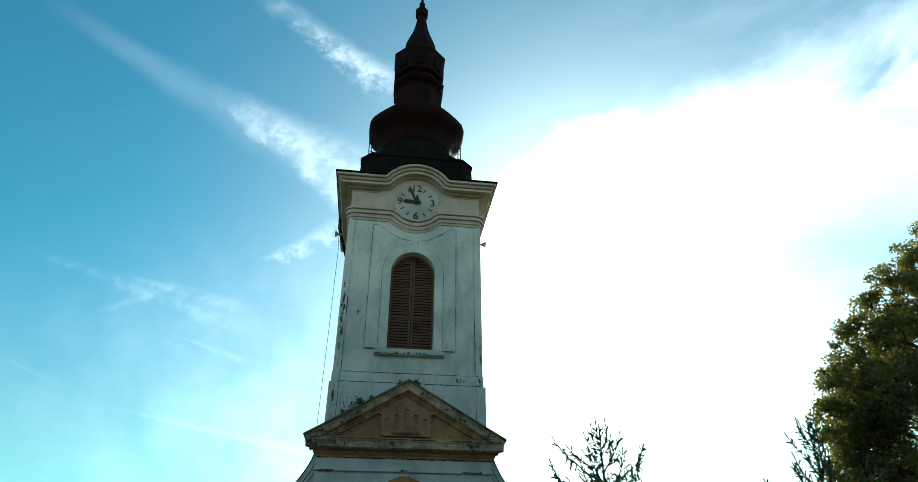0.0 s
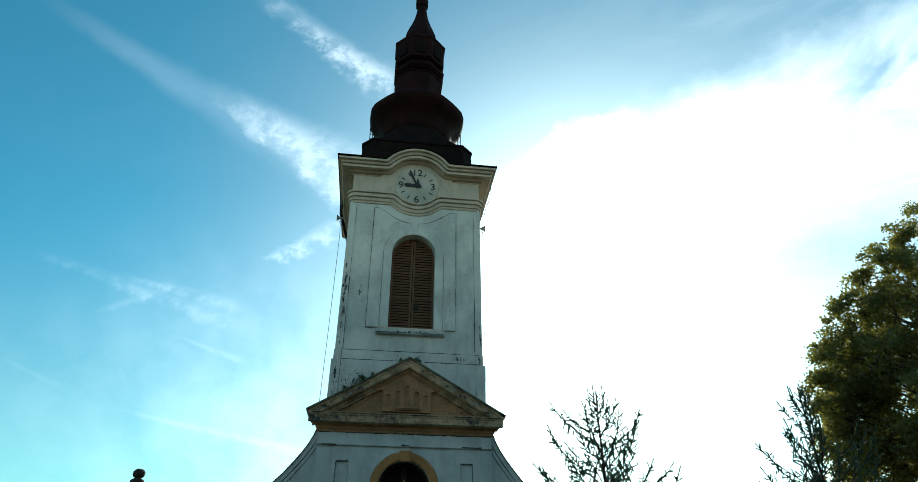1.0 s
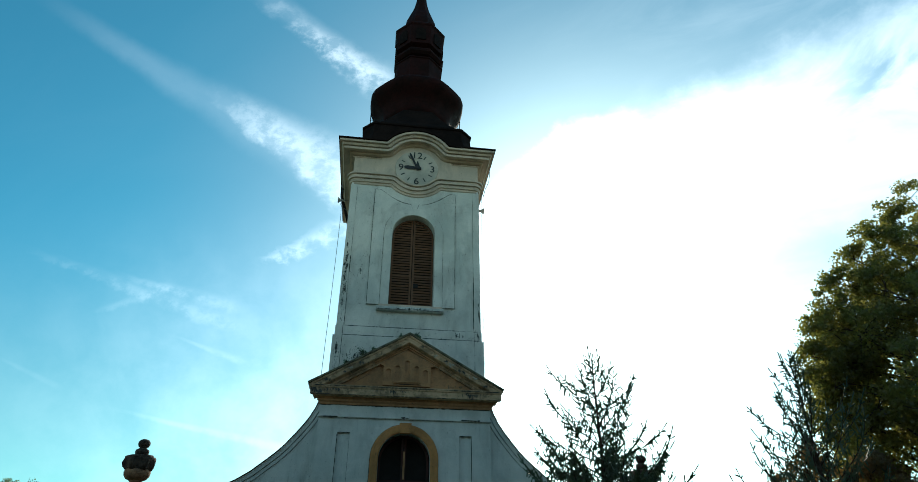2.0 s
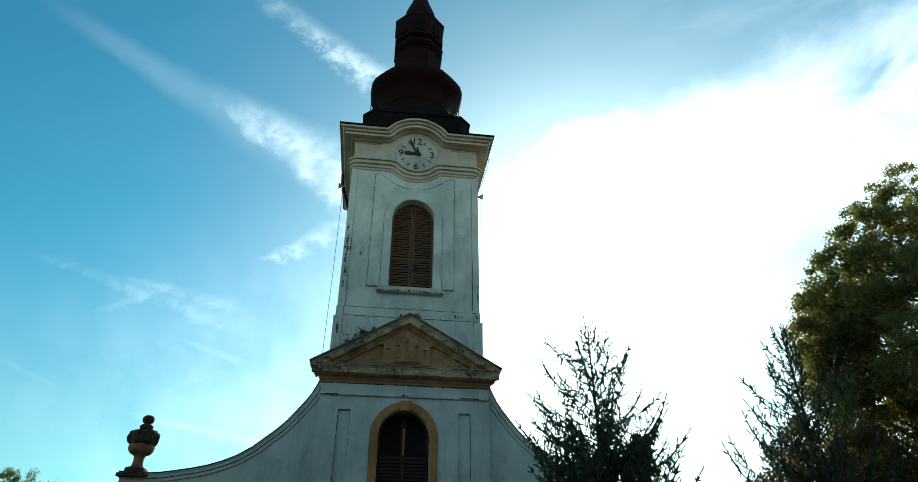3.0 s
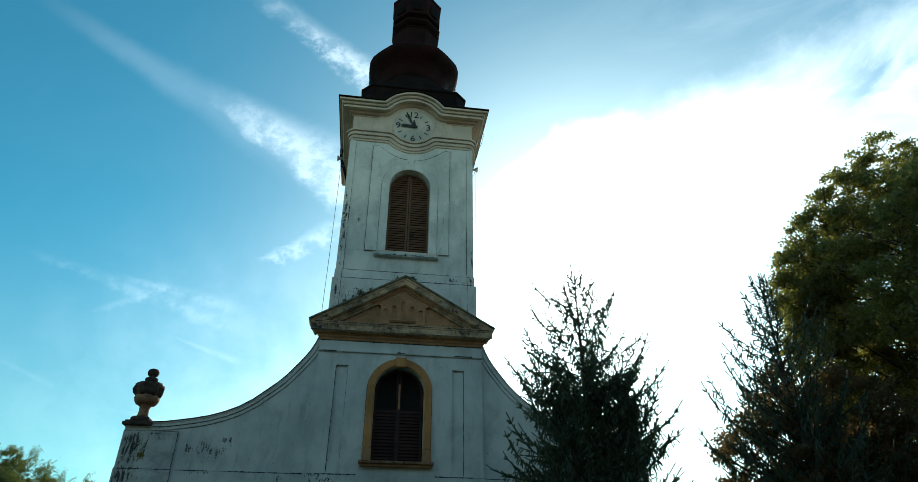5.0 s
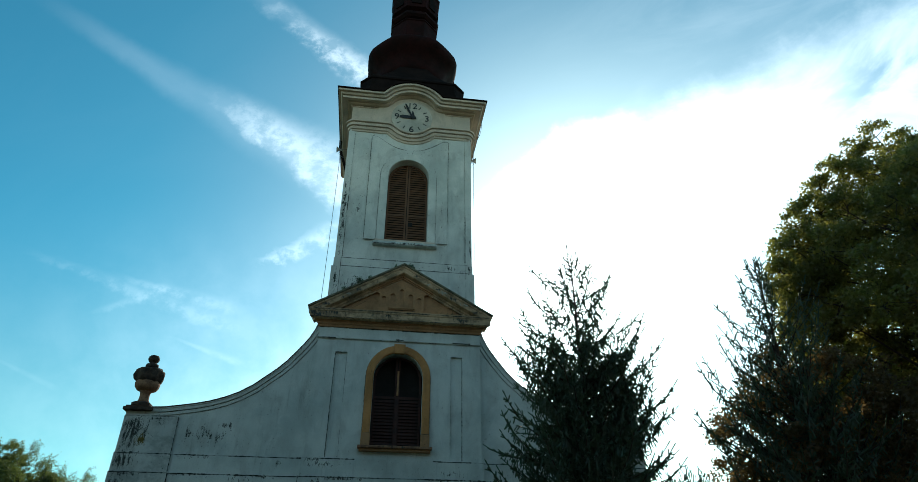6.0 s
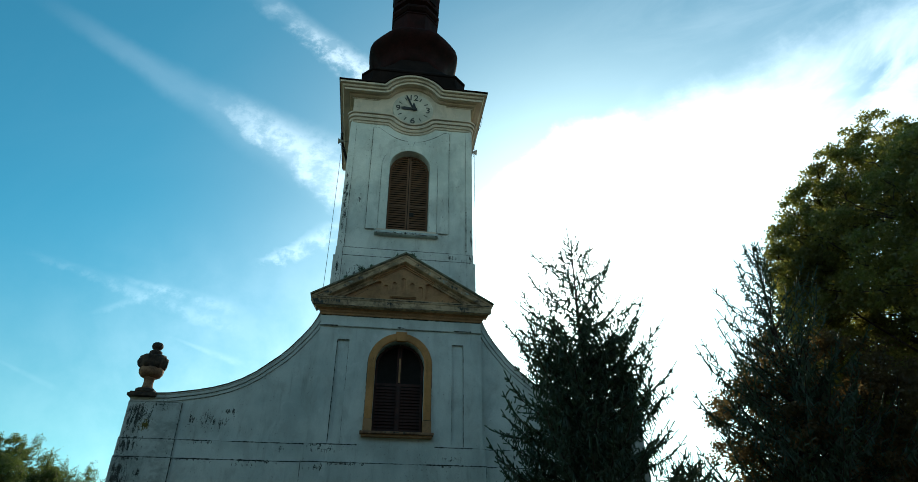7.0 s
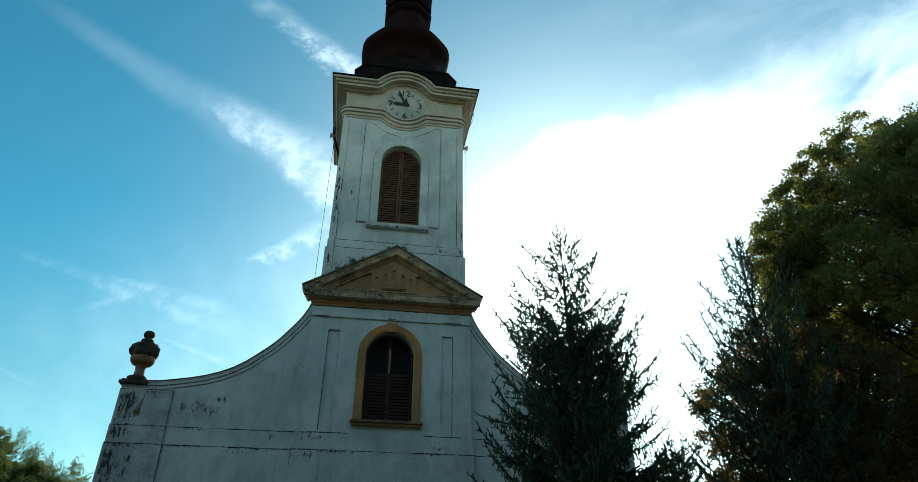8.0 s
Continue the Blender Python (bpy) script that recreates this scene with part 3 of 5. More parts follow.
# raised field round the belfry window, hollowed under the clock
top = [(1.27, 17.05), (1.10, 17.05)] + [(1.10 - 0.98 * t, 17.05 - 0.49 * math.sin(t * math.pi / 2)) for t in [i / 10 for i in range(1, 11)]]
top = top + [(0.085, 16.415), (-0.085, 16.415)] + [(-x, z) for x, z in reversed(top)]
inner = list(reversed(arch(0.905, 13.06, 15.50)[2:]))
part("raised_field", plate(bmesh.new(), [(-1.27, 13.06), (-0.905, 13.06)] + inner + [(0.905, 13.06), (1.27, 13.06)] + top, [], 0.104, 0.149), M_SHAFT, church)
bw = part("belfry_window", sweep(bmesh.new(), arch_path(0.652, 13.06, 15.50), [(0.0, -0.1495), (0.0, -0.078), (0.015, -0.070), (0.235, -0.070), (0.25, -0.078), (0.25, -0.1495)]), M_SHAFT, church, "plain plaster window surround")
part("window_sill", box(bmesh.new(), -0.99, 0.96, 0.0, 0.3, 12.86, 12.98, 0.02), M_OLDWALL, bw, "cracked pale sill")
part("sill_bed", box(bmesh.new(), -0.93, 0.90, 0.04, 0.3, 12.98, 13.055, 0.01), M_TRIM, bw)
# another black board, painting the dark inside of the belfry
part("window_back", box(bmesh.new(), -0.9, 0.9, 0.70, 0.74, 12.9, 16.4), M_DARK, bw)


# clock, cornice and architrave that bend round it
CZ, CR = 17.95, 0.69


def bent(flat, sign, r, fillet=0.46, half=2.03):
    """A level line from corner to corner that swings over (or under) the clock on a radius r."""
    h = abs(flat - CZ)
    cx = math.sqrt((r + fillet) ** 2 - (h + fillet) ** 2)
    a0 = math.atan2(h + fillet, cx)
    pts = [(-half, h)]
    ends = len(pts) + 7
    t0, t1 = -math.pi / 2, -a0
    for i in range(7):
        t = t0 + (t1 - t0) * i / 6
        pts.append((-cx + fillet * math.cos(t), h + fillet + fillet * math.sin(t)))
    for i in range(1, 24):
        t = math.pi - a0 + (2 * a0 - math.pi) * i / 24
        pts.append((r * math.cos(t), r * math.sin(t)))
    pts += [(-x, z) for x, z in reversed(pts[:ends])]
    return [(x, CZ + sign * z) for x, z in pts]


def bent_moulding(name, flat, sign, r, profile, y, mat, label="", fillet=0.46, corner=0.0):
    """Profile rows: how far out, how far from the clock."""
    pts = bent(flat, sign, r, fillet)
    st = []
    for i, (x, z) in enumerate(pts):
        a, c = pts[max(i - 1, 0)], pts[min(i + 1, len(pts) - 1)]
        d = Vector((c[0] - a[0], 0, c[1] - a[1])).normalized()
        nrm = Vector((-d.z, 0, d.x)) * sign
        if i in (0, len(pts) - 1):
            s = -1 if i == 0 else 1
            turns = [math.pi / 4] if not corner else [k * math.pi / 16 for k in (range(8, -1, -1) if s < 0 else range(9))]
            for t in turns:                 # mitred, or rounded on plan
                o = Vector((s * math.sin(t), -math.cos(t), 0))
                at = Vector((x, y, z)) if not corner else Vector((s * (2.03 - corner), y + corner, z)) + o * corner
                st.append((at, o if corner else o * math.sqrt(2), Vector((0, 0, sign))))
        else:
            st.append((Vector((x, y, z)), Vector((0, -1, 0)), nrm))
    ob = part(name, sweep(bmesh.new(), st, profile), mat, church, label)
    for s in (-1, 1):                       # the same moulding along the sides
        side = [(Vector((s * 2.03, y + corner, flat)), Vector((s, 0 if corner else -1, 0)), Vector((0, 0, sign))),
                (Vector((s * 2.03, 2 * TC - y, flat)), Vector((s, 1, 0)), Vector((0, 0, sign)))]
        part(name, sweep(bmesh.new(), side, profile), mat, church)
    side = [(Vector((s * 2.03, 2 * TC - y, flat)), Vector((s, 1, 0)), Vector((0, 0, sign))) for s in (1, -1)]
    part(name, sweep(bmesh.new(), side, profile), mat, church)
    return ob


BED = [(0.0, 0.0), (0.06, 0.0), (0.06, 0.035), (0.035, 0.045), (0.035, 0.065), (0.13, 0.085), (0.17, 0.125), (0.17, 0.15), (0.0, 0.15)]
CORNICE = [(0.0, 0.151), (0.31, 0.151), (0.31, 0.13), (0.345, 0.13), (0.35, 0.205), (0.28, 0.212), (0.28, 0.232), (0.39, 0.238), (0.43, 0.295), (0.40, 0.30), (0.40, 0.312), (0.50, 0.318), (0.50, 0.39), (0.0, 0.40)]
ARCHI = [(0.0, 0.0), (0.19, 0.0), (0.19, 0.055), (0.13, 0.062), (0.13, 0.082), (0.145, 0.087), (0.14, 0.185), (0.085, 0.192), (0.085, 0.212), (0.10, 0.217), (0.075, 0.30), (0.035, 0.308), (0.035, 0.325), (0.045, 0.33), (0.03, 0.38), (0.0, 0.38)]
bent_moulding("bed_moulding", 18.25, 1, 0.83, BED, 0.149, M_BED, "tan moulding under the cornice")
bent_moulding("cornice", 18.25, 1, 0.83, CORNICE, 0.149, M_TRIM, "pale stepped cornice arched over the clock")
bent_moulding("architrave", 17.60, -1, 0.70, ARCHI, 0.149, M_TRIM, corner=0.16)
bent_moulding("cornice_flashing", 18.655, 1, 1.236, [(0.0, 0.0), (0.54, 0.0), (0.54, 0.04), (0.0, 0.06)], 0.149, M_DARKROOF, "dark sheet edge", 0.06)
part("frieze", plate(bmesh.new(), [(-2.028, 17.5), (2.028, 17.5), (2.028, 18.25), (-2.028, 18.25)], [], 0.108, 0.1485), M_TRIM, church)

for s in (-1, 1):
    fan = [(s * 1.80, 17.64)] + [(s * (1.80 - 0.26 * math.sin(t)), 17.64 + 0.23 * math.cos(t)) for t in [i * math.pi / 16 for i in range(9)]]
    part("fan_relief", plate(bmesh.new(), fan[::s], [], 0.082, 0.1075), M_TRIM, church)
part("clock_wall", plate(bmesh.new(), arch(1.19, 17.66, CZ), [], 0.085, 0.5), M_TRIM, church)
clock = part("clock", lathe(bmesh.new(), [(0.70, 0.0), (0.70, 0.055), (0.67, 0.06)], 0, 0, seg=48), M_DIAL, church, "pale round clock face with dark numerals")
clock.matrix_basis = pose(0, 0.10, CZ, 90)


def letters(text, size, mat, parent, x, z, label):
    """Characters of the built-in font as a mesh on the clock face."""
    cu = bpy.data.curves.new("numeral", "FONT")
    cu.body, cu.size, cu.align_x, cu.align_y, cu.extrude, cu.resolution_u = text, size, "CENTER", "CENTER", 0.004, 3
    cu.offset = 0.0015
    tmp = bpy.data.objects.new("numeral", cu)
    me = bpy.data.meshes.new_from_object(tmp)
    bpy.data.objects.remove(tmp), bpy.data.curves.remove(cu)
    me.name = "numeral"
    me.materials.append(mat)
    ob = new("numeral", me)
    ob.parent = parent
    ob.matrix_basis = Matrix.Translation((x, z, 0.065))
    return tagged(ob, label)


for text, ang in (("12", 90), ("3", 0), ("6", 270), ("9", 180)):
    letters(text, 0.36, M_BLACK, clock, 0.515 * math.cos(radians(ang)), 0.52 * math.sin(radians(ang)), "black painted numeral")
for k in range(12):
    if k % 3:
        a = radians(90 - 30 * k)
        b = box(bmesh.new(), 0.44, 0.58, -0.017, 0.017, 0.0605, 0.064)
        bmesh.ops.rotate(b, verts=b.verts, cent=(0, 0, 0), matrix=Matrix.Rotation(a, 3, "Z"))
        part("hour_mark", b, M_BLACK, clock)


def pointer(name, length, tail, width, ang, z):
    b = plate(bmesh.new(), [(-tail, -width * 0.9), (-tail * 0.6, -width * 0.5), (0, -width * 0.7), (length * 0.75, -width), (length, -width * 0.5),
                            (length, width * 0.5), (length * 0.75, width), (0, width * 0.7), (-tail * 0.6, width * 0.5), (-tail, width * 0.9)], [], 0, 0.012)
    bmesh.ops.rotate(b, verts=b.verts, cent=(0, 0, 0), matrix=Matrix.Rotation(radians(90), 3, "X"))
    bmesh.ops.rotate(b, verts=b.verts, cent=(0, 0, 0), matrix=Matrix.Rotation(radians(ang), 3, "Z"))
    bmesh.ops.translate(b, verts=b.verts, vec=(0, 0, z))
    return part(name, b, M_BLACK, clock, "black metal clock pointer")


pointer("hour_pointer", 0.41, 0.14, 0.068, 178, 0.085)
part("counterweight", plate(bmesh.new(), [(-0.05, -0.05), (0.14, -0.05), (0.10, 0.03), (0.03, 0.26), (0.0, 0.26)], [], 0, 0.012), M_BLACK, clock).matrix_basis = pose(0, 0, 0.12, -90)
pointer("minute_pointer", 0.62, 0.10, 0.038, 113, 0.105)
part("pivot", lathe(bmesh.new(), [(0.05, 0.06), (0.05, 0.125), (0.03, 0.135)], 0, 0, seg=16), M_BLACK, clock)


def groove_line(flat, sign, r, out, y, width, seed, half, fillet=0.46):
    """A thin dark line that paints the shade in the groove of a moulding that bends round the clock."""
    pts = bent(flat, sign, r, fillet, half)
    line = []
    for i, (x, z) in enumerate(pts):
        a, c = pts[max(i - 1, 0)], pts[min(i + 1, len(pts) - 1)]
        d = Vector((c[0] - a[0], c[1] - a[1])).normalized()
        line.append((x - d.y * sign * out, z + d.x * sign * out))
    dirt_line(line, y, width, seed, 0.3)


# slatted shutters
def slat_mesh(width, depth, thick, tilt, mat):
    b = box(bmesh.new(), -width / 2, width / 2, -depth / 2, depth / 2, -thick / 2, thick / 2)
    bmesh.ops.rotate(b, verts=b.verts, cent=(0, 0, 0), matrix=Matrix.Rotation(radians(tilt), 3, "X"))
    me = bpy.data.meshes.new("slat")
    b.to_mesh(me)
    b.free()
    me.materials.append(mat)
    return me


def shutter_leaf(parent, side, hw, z0, spring, y, step, mat, rails, label, slats_to=99.0, gap=0.01):
    """One leaf of a round-headed pair: stiles, rails and tilted slats."""
    b = bmesh.new()
    inner, st = gap, 0.055
    top_in = spring + math.sqrt(hw * hw - inner * inner)
    x_out = hw - 0.012
    def bx(x0, x1, zz0, zz1):
        lo, hi = sorted((side * x0, side * x1))
        box(b, lo, hi, y, y + 0.045, zz0, zz1)
    bx(inner, inner + st, z0, top_in - 0.02)
    bx(x_out - st, x_out, z0, spring)
    n = 10
    for i in range(n):                      # bent head of the leaf
        t0, t1 = math.pi / 2 * i / n, math.pi / 2 * (i + 1) / n
        q = []
        for r, t in ((x_out, t0), (x_out, t1), (x_out - st, t1), (x_out - st, t0)):
            q.append((side * max(r * math.cos(t), inner), spring + r * math.sin(t)))
        f = [b.verts.new((x, y, z)) for x, z in q]
        k = [b.verts.new((x, y + 0.045, z)) for x, z in q]
        b.faces.new(f), b.faces.new(k[::-1])
        for j in range(4):
            b.faces.new((f[j], f[(j + 1) % 4], k[(j + 1) % 4], k[j]))
    for z in rails:
        bx(inner + st, x_out - st, z, z + 0.07)
    leaf = part("shutter_leaf", b, mat, parent, label)
    me = slat_mesh(1.0, 0.080, 0.014, 64, mat)
    z = z0 + 0.06
    rnd = random.Random(7 + side)
    while z < min(top_in - 0.08, slats_to):
        half = x_out - st * 0.5 if z < spring else math.sqrt(max((x_out - st * 0.5) ** 2 - (z - spring) ** 2, 0))
        a = inner + st * 0.7
        if half - a > 0.05 and not any(r - 0.02 < z < r + 0.09 for r in rails):
            s = new("slat", me)
            s.parent = leaf
            s.matrix_basis = Matrix.LocRotScale((side * (a + half) / 2, y + 0.024, z), Euler((radians(rnd.uniform(-5, 5)), radians(rnd.uniform(-0.6, 0.6)), 0)), (half - a, 1, 1))
        z += step
    return leaf


for side in (-1, 1):
    shutter_leaf(bw, side, 0.65, 13.06, 15.50, 0.36, 0.088, M_SLAT, (13.06, 14.12), "brown slatted shutter leaf")
    shutter_leaf(low, side, 0.66, 6.94, 8.775, 0.30, 0.085, M_SLATRED, (6.95, 8.25), "dark red slatted shutter leaf", 8.22)
# black plate on the leaf paints the dark of a small hole
part("vent_hole", box(bmesh.new(), 0.06, 0.20, 0.352, 0.3595, 13.76, 13.90), M_DARK, bw)
part("mullion", box(bmesh.new(), -0.045, 0.045, 0.27, 0.2995, 6.95, 8.3, 0.005), M_SLATRED, low)
part("window_bar", box(bmesh.new(), -0.015, 0.035, 0.262, 0.2995, 8.34, 9.02, 0.005), M_OCHRE, low, "bare pale wooden bar")

# roof of the tower
def roof_part(name, rows, mat, label="", cut=0.586):
    return part(name, lathe(bmesh.new(), rows, 0.0, TC, cut), mat, church, label)


roof_part("roof_skirt", [(2.02, 18.70, 0.12), (1.92, 19.15, 0.16), (1.89, 19.55, 0.2), (1.87, 19.92, 0.2), (1.91, 19.94, 0.2), (1.91, 20.01, 0.2), (1.82, 20.06, 0.25),
                         (1.62, 20.38, 0.32), (1.42, 20.80, 0.45), (1.24, 21.26)], M_DARKROOF, "dark sheet-metal roof skirt")
dome = lathe(bmesh.new(), [(1.22, 21.20), (1.26, 21.50), (1.33, 21.76), (1.45, 21.95), (1.62, 22.10), (1.74, 22.24), (1.79, 22.37), (1.775, 22.49), (1.70, 22.58), (1.57, 22.65),
                          (1.38, 22.75), (1.20, 22.89), (1.05, 23.09), (0.95, 23.39)], 0, 0, seg=40)
for v in dome.verts:                        # eight soft ridges
    t = math.atan2(v.co.y, v.co.x)
    off = (t + math.pi / 8) % (math.pi / 4) - math.pi / 8
    k = 1 + 0.6 * (1 / math.cos(off) - 1)
    v.co.x, v.co.y = v.co.x * k, v.co.y * k + TC
part("onion_dome", dome, M_ROOF, church, "dark red sheet-metal onion dome", True)
roof_part("lantern", [(0.87, 23.38), (0.91, 24.32), (0.95, 24.35), (0.94, 24.40), (0.74, 24.44), (0.74, 24.55), (0.88, 24.60), (0.975, 24.70), (0.985, 24.80), (0.90, 24.92), (0.74, 24.98),
                      (0.74, 25.10), (0.93, 25.18), (0.98, 26.14), (1.02, 26.20), (1.02, 26.27), (0.64, 26.74)], M_ROOF, "dark red lantern")
for a in range(8):
    ang = radians(45 * a)
    b = plate(bmesh.new(), arch(0.20, 25.35, 25.80, 10), [], -0.985, -0.94)
    bmesh.ops.rotate(b, verts=b.verts, cent=(0, 0, 0), matrix=Matrix.Rotation(ang, 3, "Z"))
    bmesh.ops.translate(b, verts=b.verts, vec=(0, TC, 0))
    part("blind_arch", b, M_DARKROOF, church)
roof_part("spire", [(0.63, 26.74), (0.63, 26.92), (0.595, 27.16), (0.49, 27.52), (0.375, 27.88), (0.285, 28.24), (0.225, 28.62), (0.18, 29.04)], M_ROOF, "dark red spire")
roof_part("spire_collar", [(0.18, 29.04), (0.255, 29.12), (0.265, 29.46), (0.18, 29.54), (0.11, 29.66), (0.09, 29.78), (0.12, 29.84), (0.12, 29.94), (0.08, 30.02)], M_ROOF)
part("finial", lathe(bmesh.new(), [(0.07, 30.02), (0.05, 30.3), (0.03, 30.9)], 0, TC, seg=10), M_ROOF, church)
for s in (-1, 1):
    part("dome_strut", tube(bmesh.new(), [(s * 1.74, TC + 0.35, 20.25), (s * 1.76, TC + 0.35, 22.5)], 0.018), M_DARKROOF, church)
    b = tube(bmesh.new(), [(s * 1.62, TC + 0.35, 20.3), (s * 1.66, TC + 0.35, 22.2)], 0.015)
    for i in range(9):
        z = 20.4 + 0.2 * i
        tube(b, [(s * 1.62, TC + 0.35, z), (s * 1.75, TC + 0.35, z)], 0.012, seg=4)
    part("roof_ladder", b, M_DARKROOF, church, "narrow metal roof ladder")

# lightning cables and loudspeakers
def cable(pts, label):
    part("lightning_cable", tube(bmesh.new(), pts, 0.0075, seg=5), M_METAL, church, label)


cable([(-2.45, 1.2, 18.5), (-2.34, 1.0, 16.52), (-2.345, 0.95, 14.0), (-2.36, 0.8, 11.0)], "thin grey cable down the tower")
cable([(2.36, 1.0, 18.5), (2.29, 1.0, 17.4), (2.28, 1.0, 15.6), (2.27, 0.9, 13.0), (2.26, 0.8, 11.0)], "thin grey cable down the tower")


def loudspeaker(x, y, z, turn):
    sp = empty("loudspeaker", "grey horn loudspeaker on a thin bracket on the tower wall", "loudspeaker", (x, y, z), "loudspeakers on the tower")
    b = lathe(bmesh.new(), [(0.05, -0.16), (0.055, -0.06), (0.05, -0.05), (0.075, 0.03), (0.16, 0.15), (0.165, 0.16), (0.14, 0.155), (0.04, 0.02)], 0, 0, seg=18)
    bmesh.ops.rotate(b, verts=b.verts, cent=(0, 0, 0), matrix=Matrix.Rotation(radians(90), 3, "Y"))
    part("horn", b, M_HORN, sp)
    part("bracket", tube(bmesh.new(), [(-0.05, 0, -0.05), (0.02, 0, -0.25), (-0.10, 0.02, -0.45), (-0.40, 0.05, -0.62)], 0.012), M_METAL, sp)
    part("bracket_arm", tube(bmesh.new(), [(-0.14, 0, 0.0), (-0.42, 0.05, 0.02)], 0.012), M_METAL, sp)
    sp.matrix_basis = pose(x, y, z, 0, 0, turn) @ Matrix.Diagonal((0.66, 0.66, 0.66, 1))
    return sp


loudspeaker(-2.43, 1.5, 17.45, 180)
loudspeaker(2.30, 1.2, 17.25, 0)
# tube added to give the dark band of the left eave edge
part("downpipe", tube(bmesh.new(), [(-2.52, 2.4, 18.6), (-2.50, 2.4, 18.2), (-2.14, 2.4, 17.0), (-2.12, 2.4, 12.5)], 0.05, seg=8), M_DARKROOF, church, "dark tube added for the dark edge of the left eave")

part("loose_cable", tube(bmesh.new(), [(2.50, 0.5, 18.62), (2.51, 0.5, 18.25), (2.46, 0.55, 17.95), (2.38, 0.7, 17.80), (2.33, 0.9, 17.55)], 0.010, seg=5), M_METAL, church, "loose grey cable under the eave")

# urns on the ends of the front
URN_BASE = [(0.22, 0.0), (0.22, 0.07), (0.19, 0.095), (0.15, 0.11)]
URN_STEM = [(0.15, 0.11), (0.125, 0.17), (0.115, 0.27), (0.125, 0.36), (0.16, 0.40)]
URN_BOWL = [(0.15, 0.39), (0.235, 0.43), (0.285, 0.50), (0.30, 0.58), (0.285, 0.64)]
URN_BAND = [(0.27, 0.61), (0.30, 0.635), (0.335, 0.70), (0.35, 0.79), (0.34, 0.88), (0.345, 0.91), (0.32, 0.945), (0.25, 0.955), (0.13, 0.965)]
URN_KNOB = [(0.11, 0.96), (0.145, 0.985), (0.16, 1.05), (0.15, 1.10), (0.095, 1.135), (0.075, 1.15), (0.115, 1.18), (0.14, 1.235), (0.135, 1.29), (0.10, 1.335), (0.04, 1.36)]


def urn(x, y, z):
    u = empty("urn", "weathered stone urn with a blackened rim on the gable end", "urn", (x, y, z), "urns on the front")
    part("foot", lathe(bmesh.new(), URN_BASE, 0, 0, 0.3), M_STONE, u)
    part("stem", lathe(bmesh.new(), URN_STEM, 0, 0, seg=24), M_STONELIT, u, smooth=True)
    part("bowl", lathe(bmesh.new(), URN_BOWL, 0, 0, seg=24), M_STONELIT, u, smooth=True)
    band = bmesh.new()
    lathe(band, URN_BAND, 0, 0, seg=42)
    for v in band.verts:                    # carved lobes
        r = math.hypot(v.co.x, v.co.y)
        if r > 0.29:
            k = 1 + 0.09 * math.cos(7 * math.atan2(v.co.y, v.co.x)) * min(1.0, (0.93 - v.co.z) / 0.1)
            v.co.x, v.co.y = v.co.x * k, v.co.y * k
    for v in band.verts:
        v.co += noise.noise_vector(v.co * 10.0) * 0.030
    part("rim", band, M_STONE, u, "blackened carved rim", True)
    knob = lathe(bmesh.new(), URN_KNOB, 0, 0, seg=20)
    for v in knob.verts:
        v.co += noise.noise_vector(v.co * 18.0) * 0.010
    part("knob", knob, M_STONE, u, smooth=True)
    return u


first = urn(-6.36, 0.20, 7.745)
copy_thing(first, pose(6.36, 0.20, 7.745, 0, 0, 45))


# ---------------------------------------------------------------- plants
def mesh_of(name, verts, faces, mat, parent, label=""):
    me = bpy.data.meshes.new(name)
    n, k = len(faces), faces.shape[1]
    me.vertices.add(len(verts)), me.loops.add(n * k), me.polygons.add(n)
    me.vertices.foreach_set("co", np.asarray(verts, dtype=np.float32).ravel())
    me.loops.foreach_set("vertex_index", faces.astype(np.int32).ravel())
    me.polygons.foreach_set("loop_start", np.arange(0, n * k, k, dtype=np.int32))
    me.update(calc_edges=True)
    me.validate()
    me.materials.append(mat)
    ob = new(name, me)
    ob.parent = parent
    return tagged(ob, label)


def unit(a):
    return a / np.maximum(np.linalg.norm(a, axis=-1, keepdims=True), 1e-9)


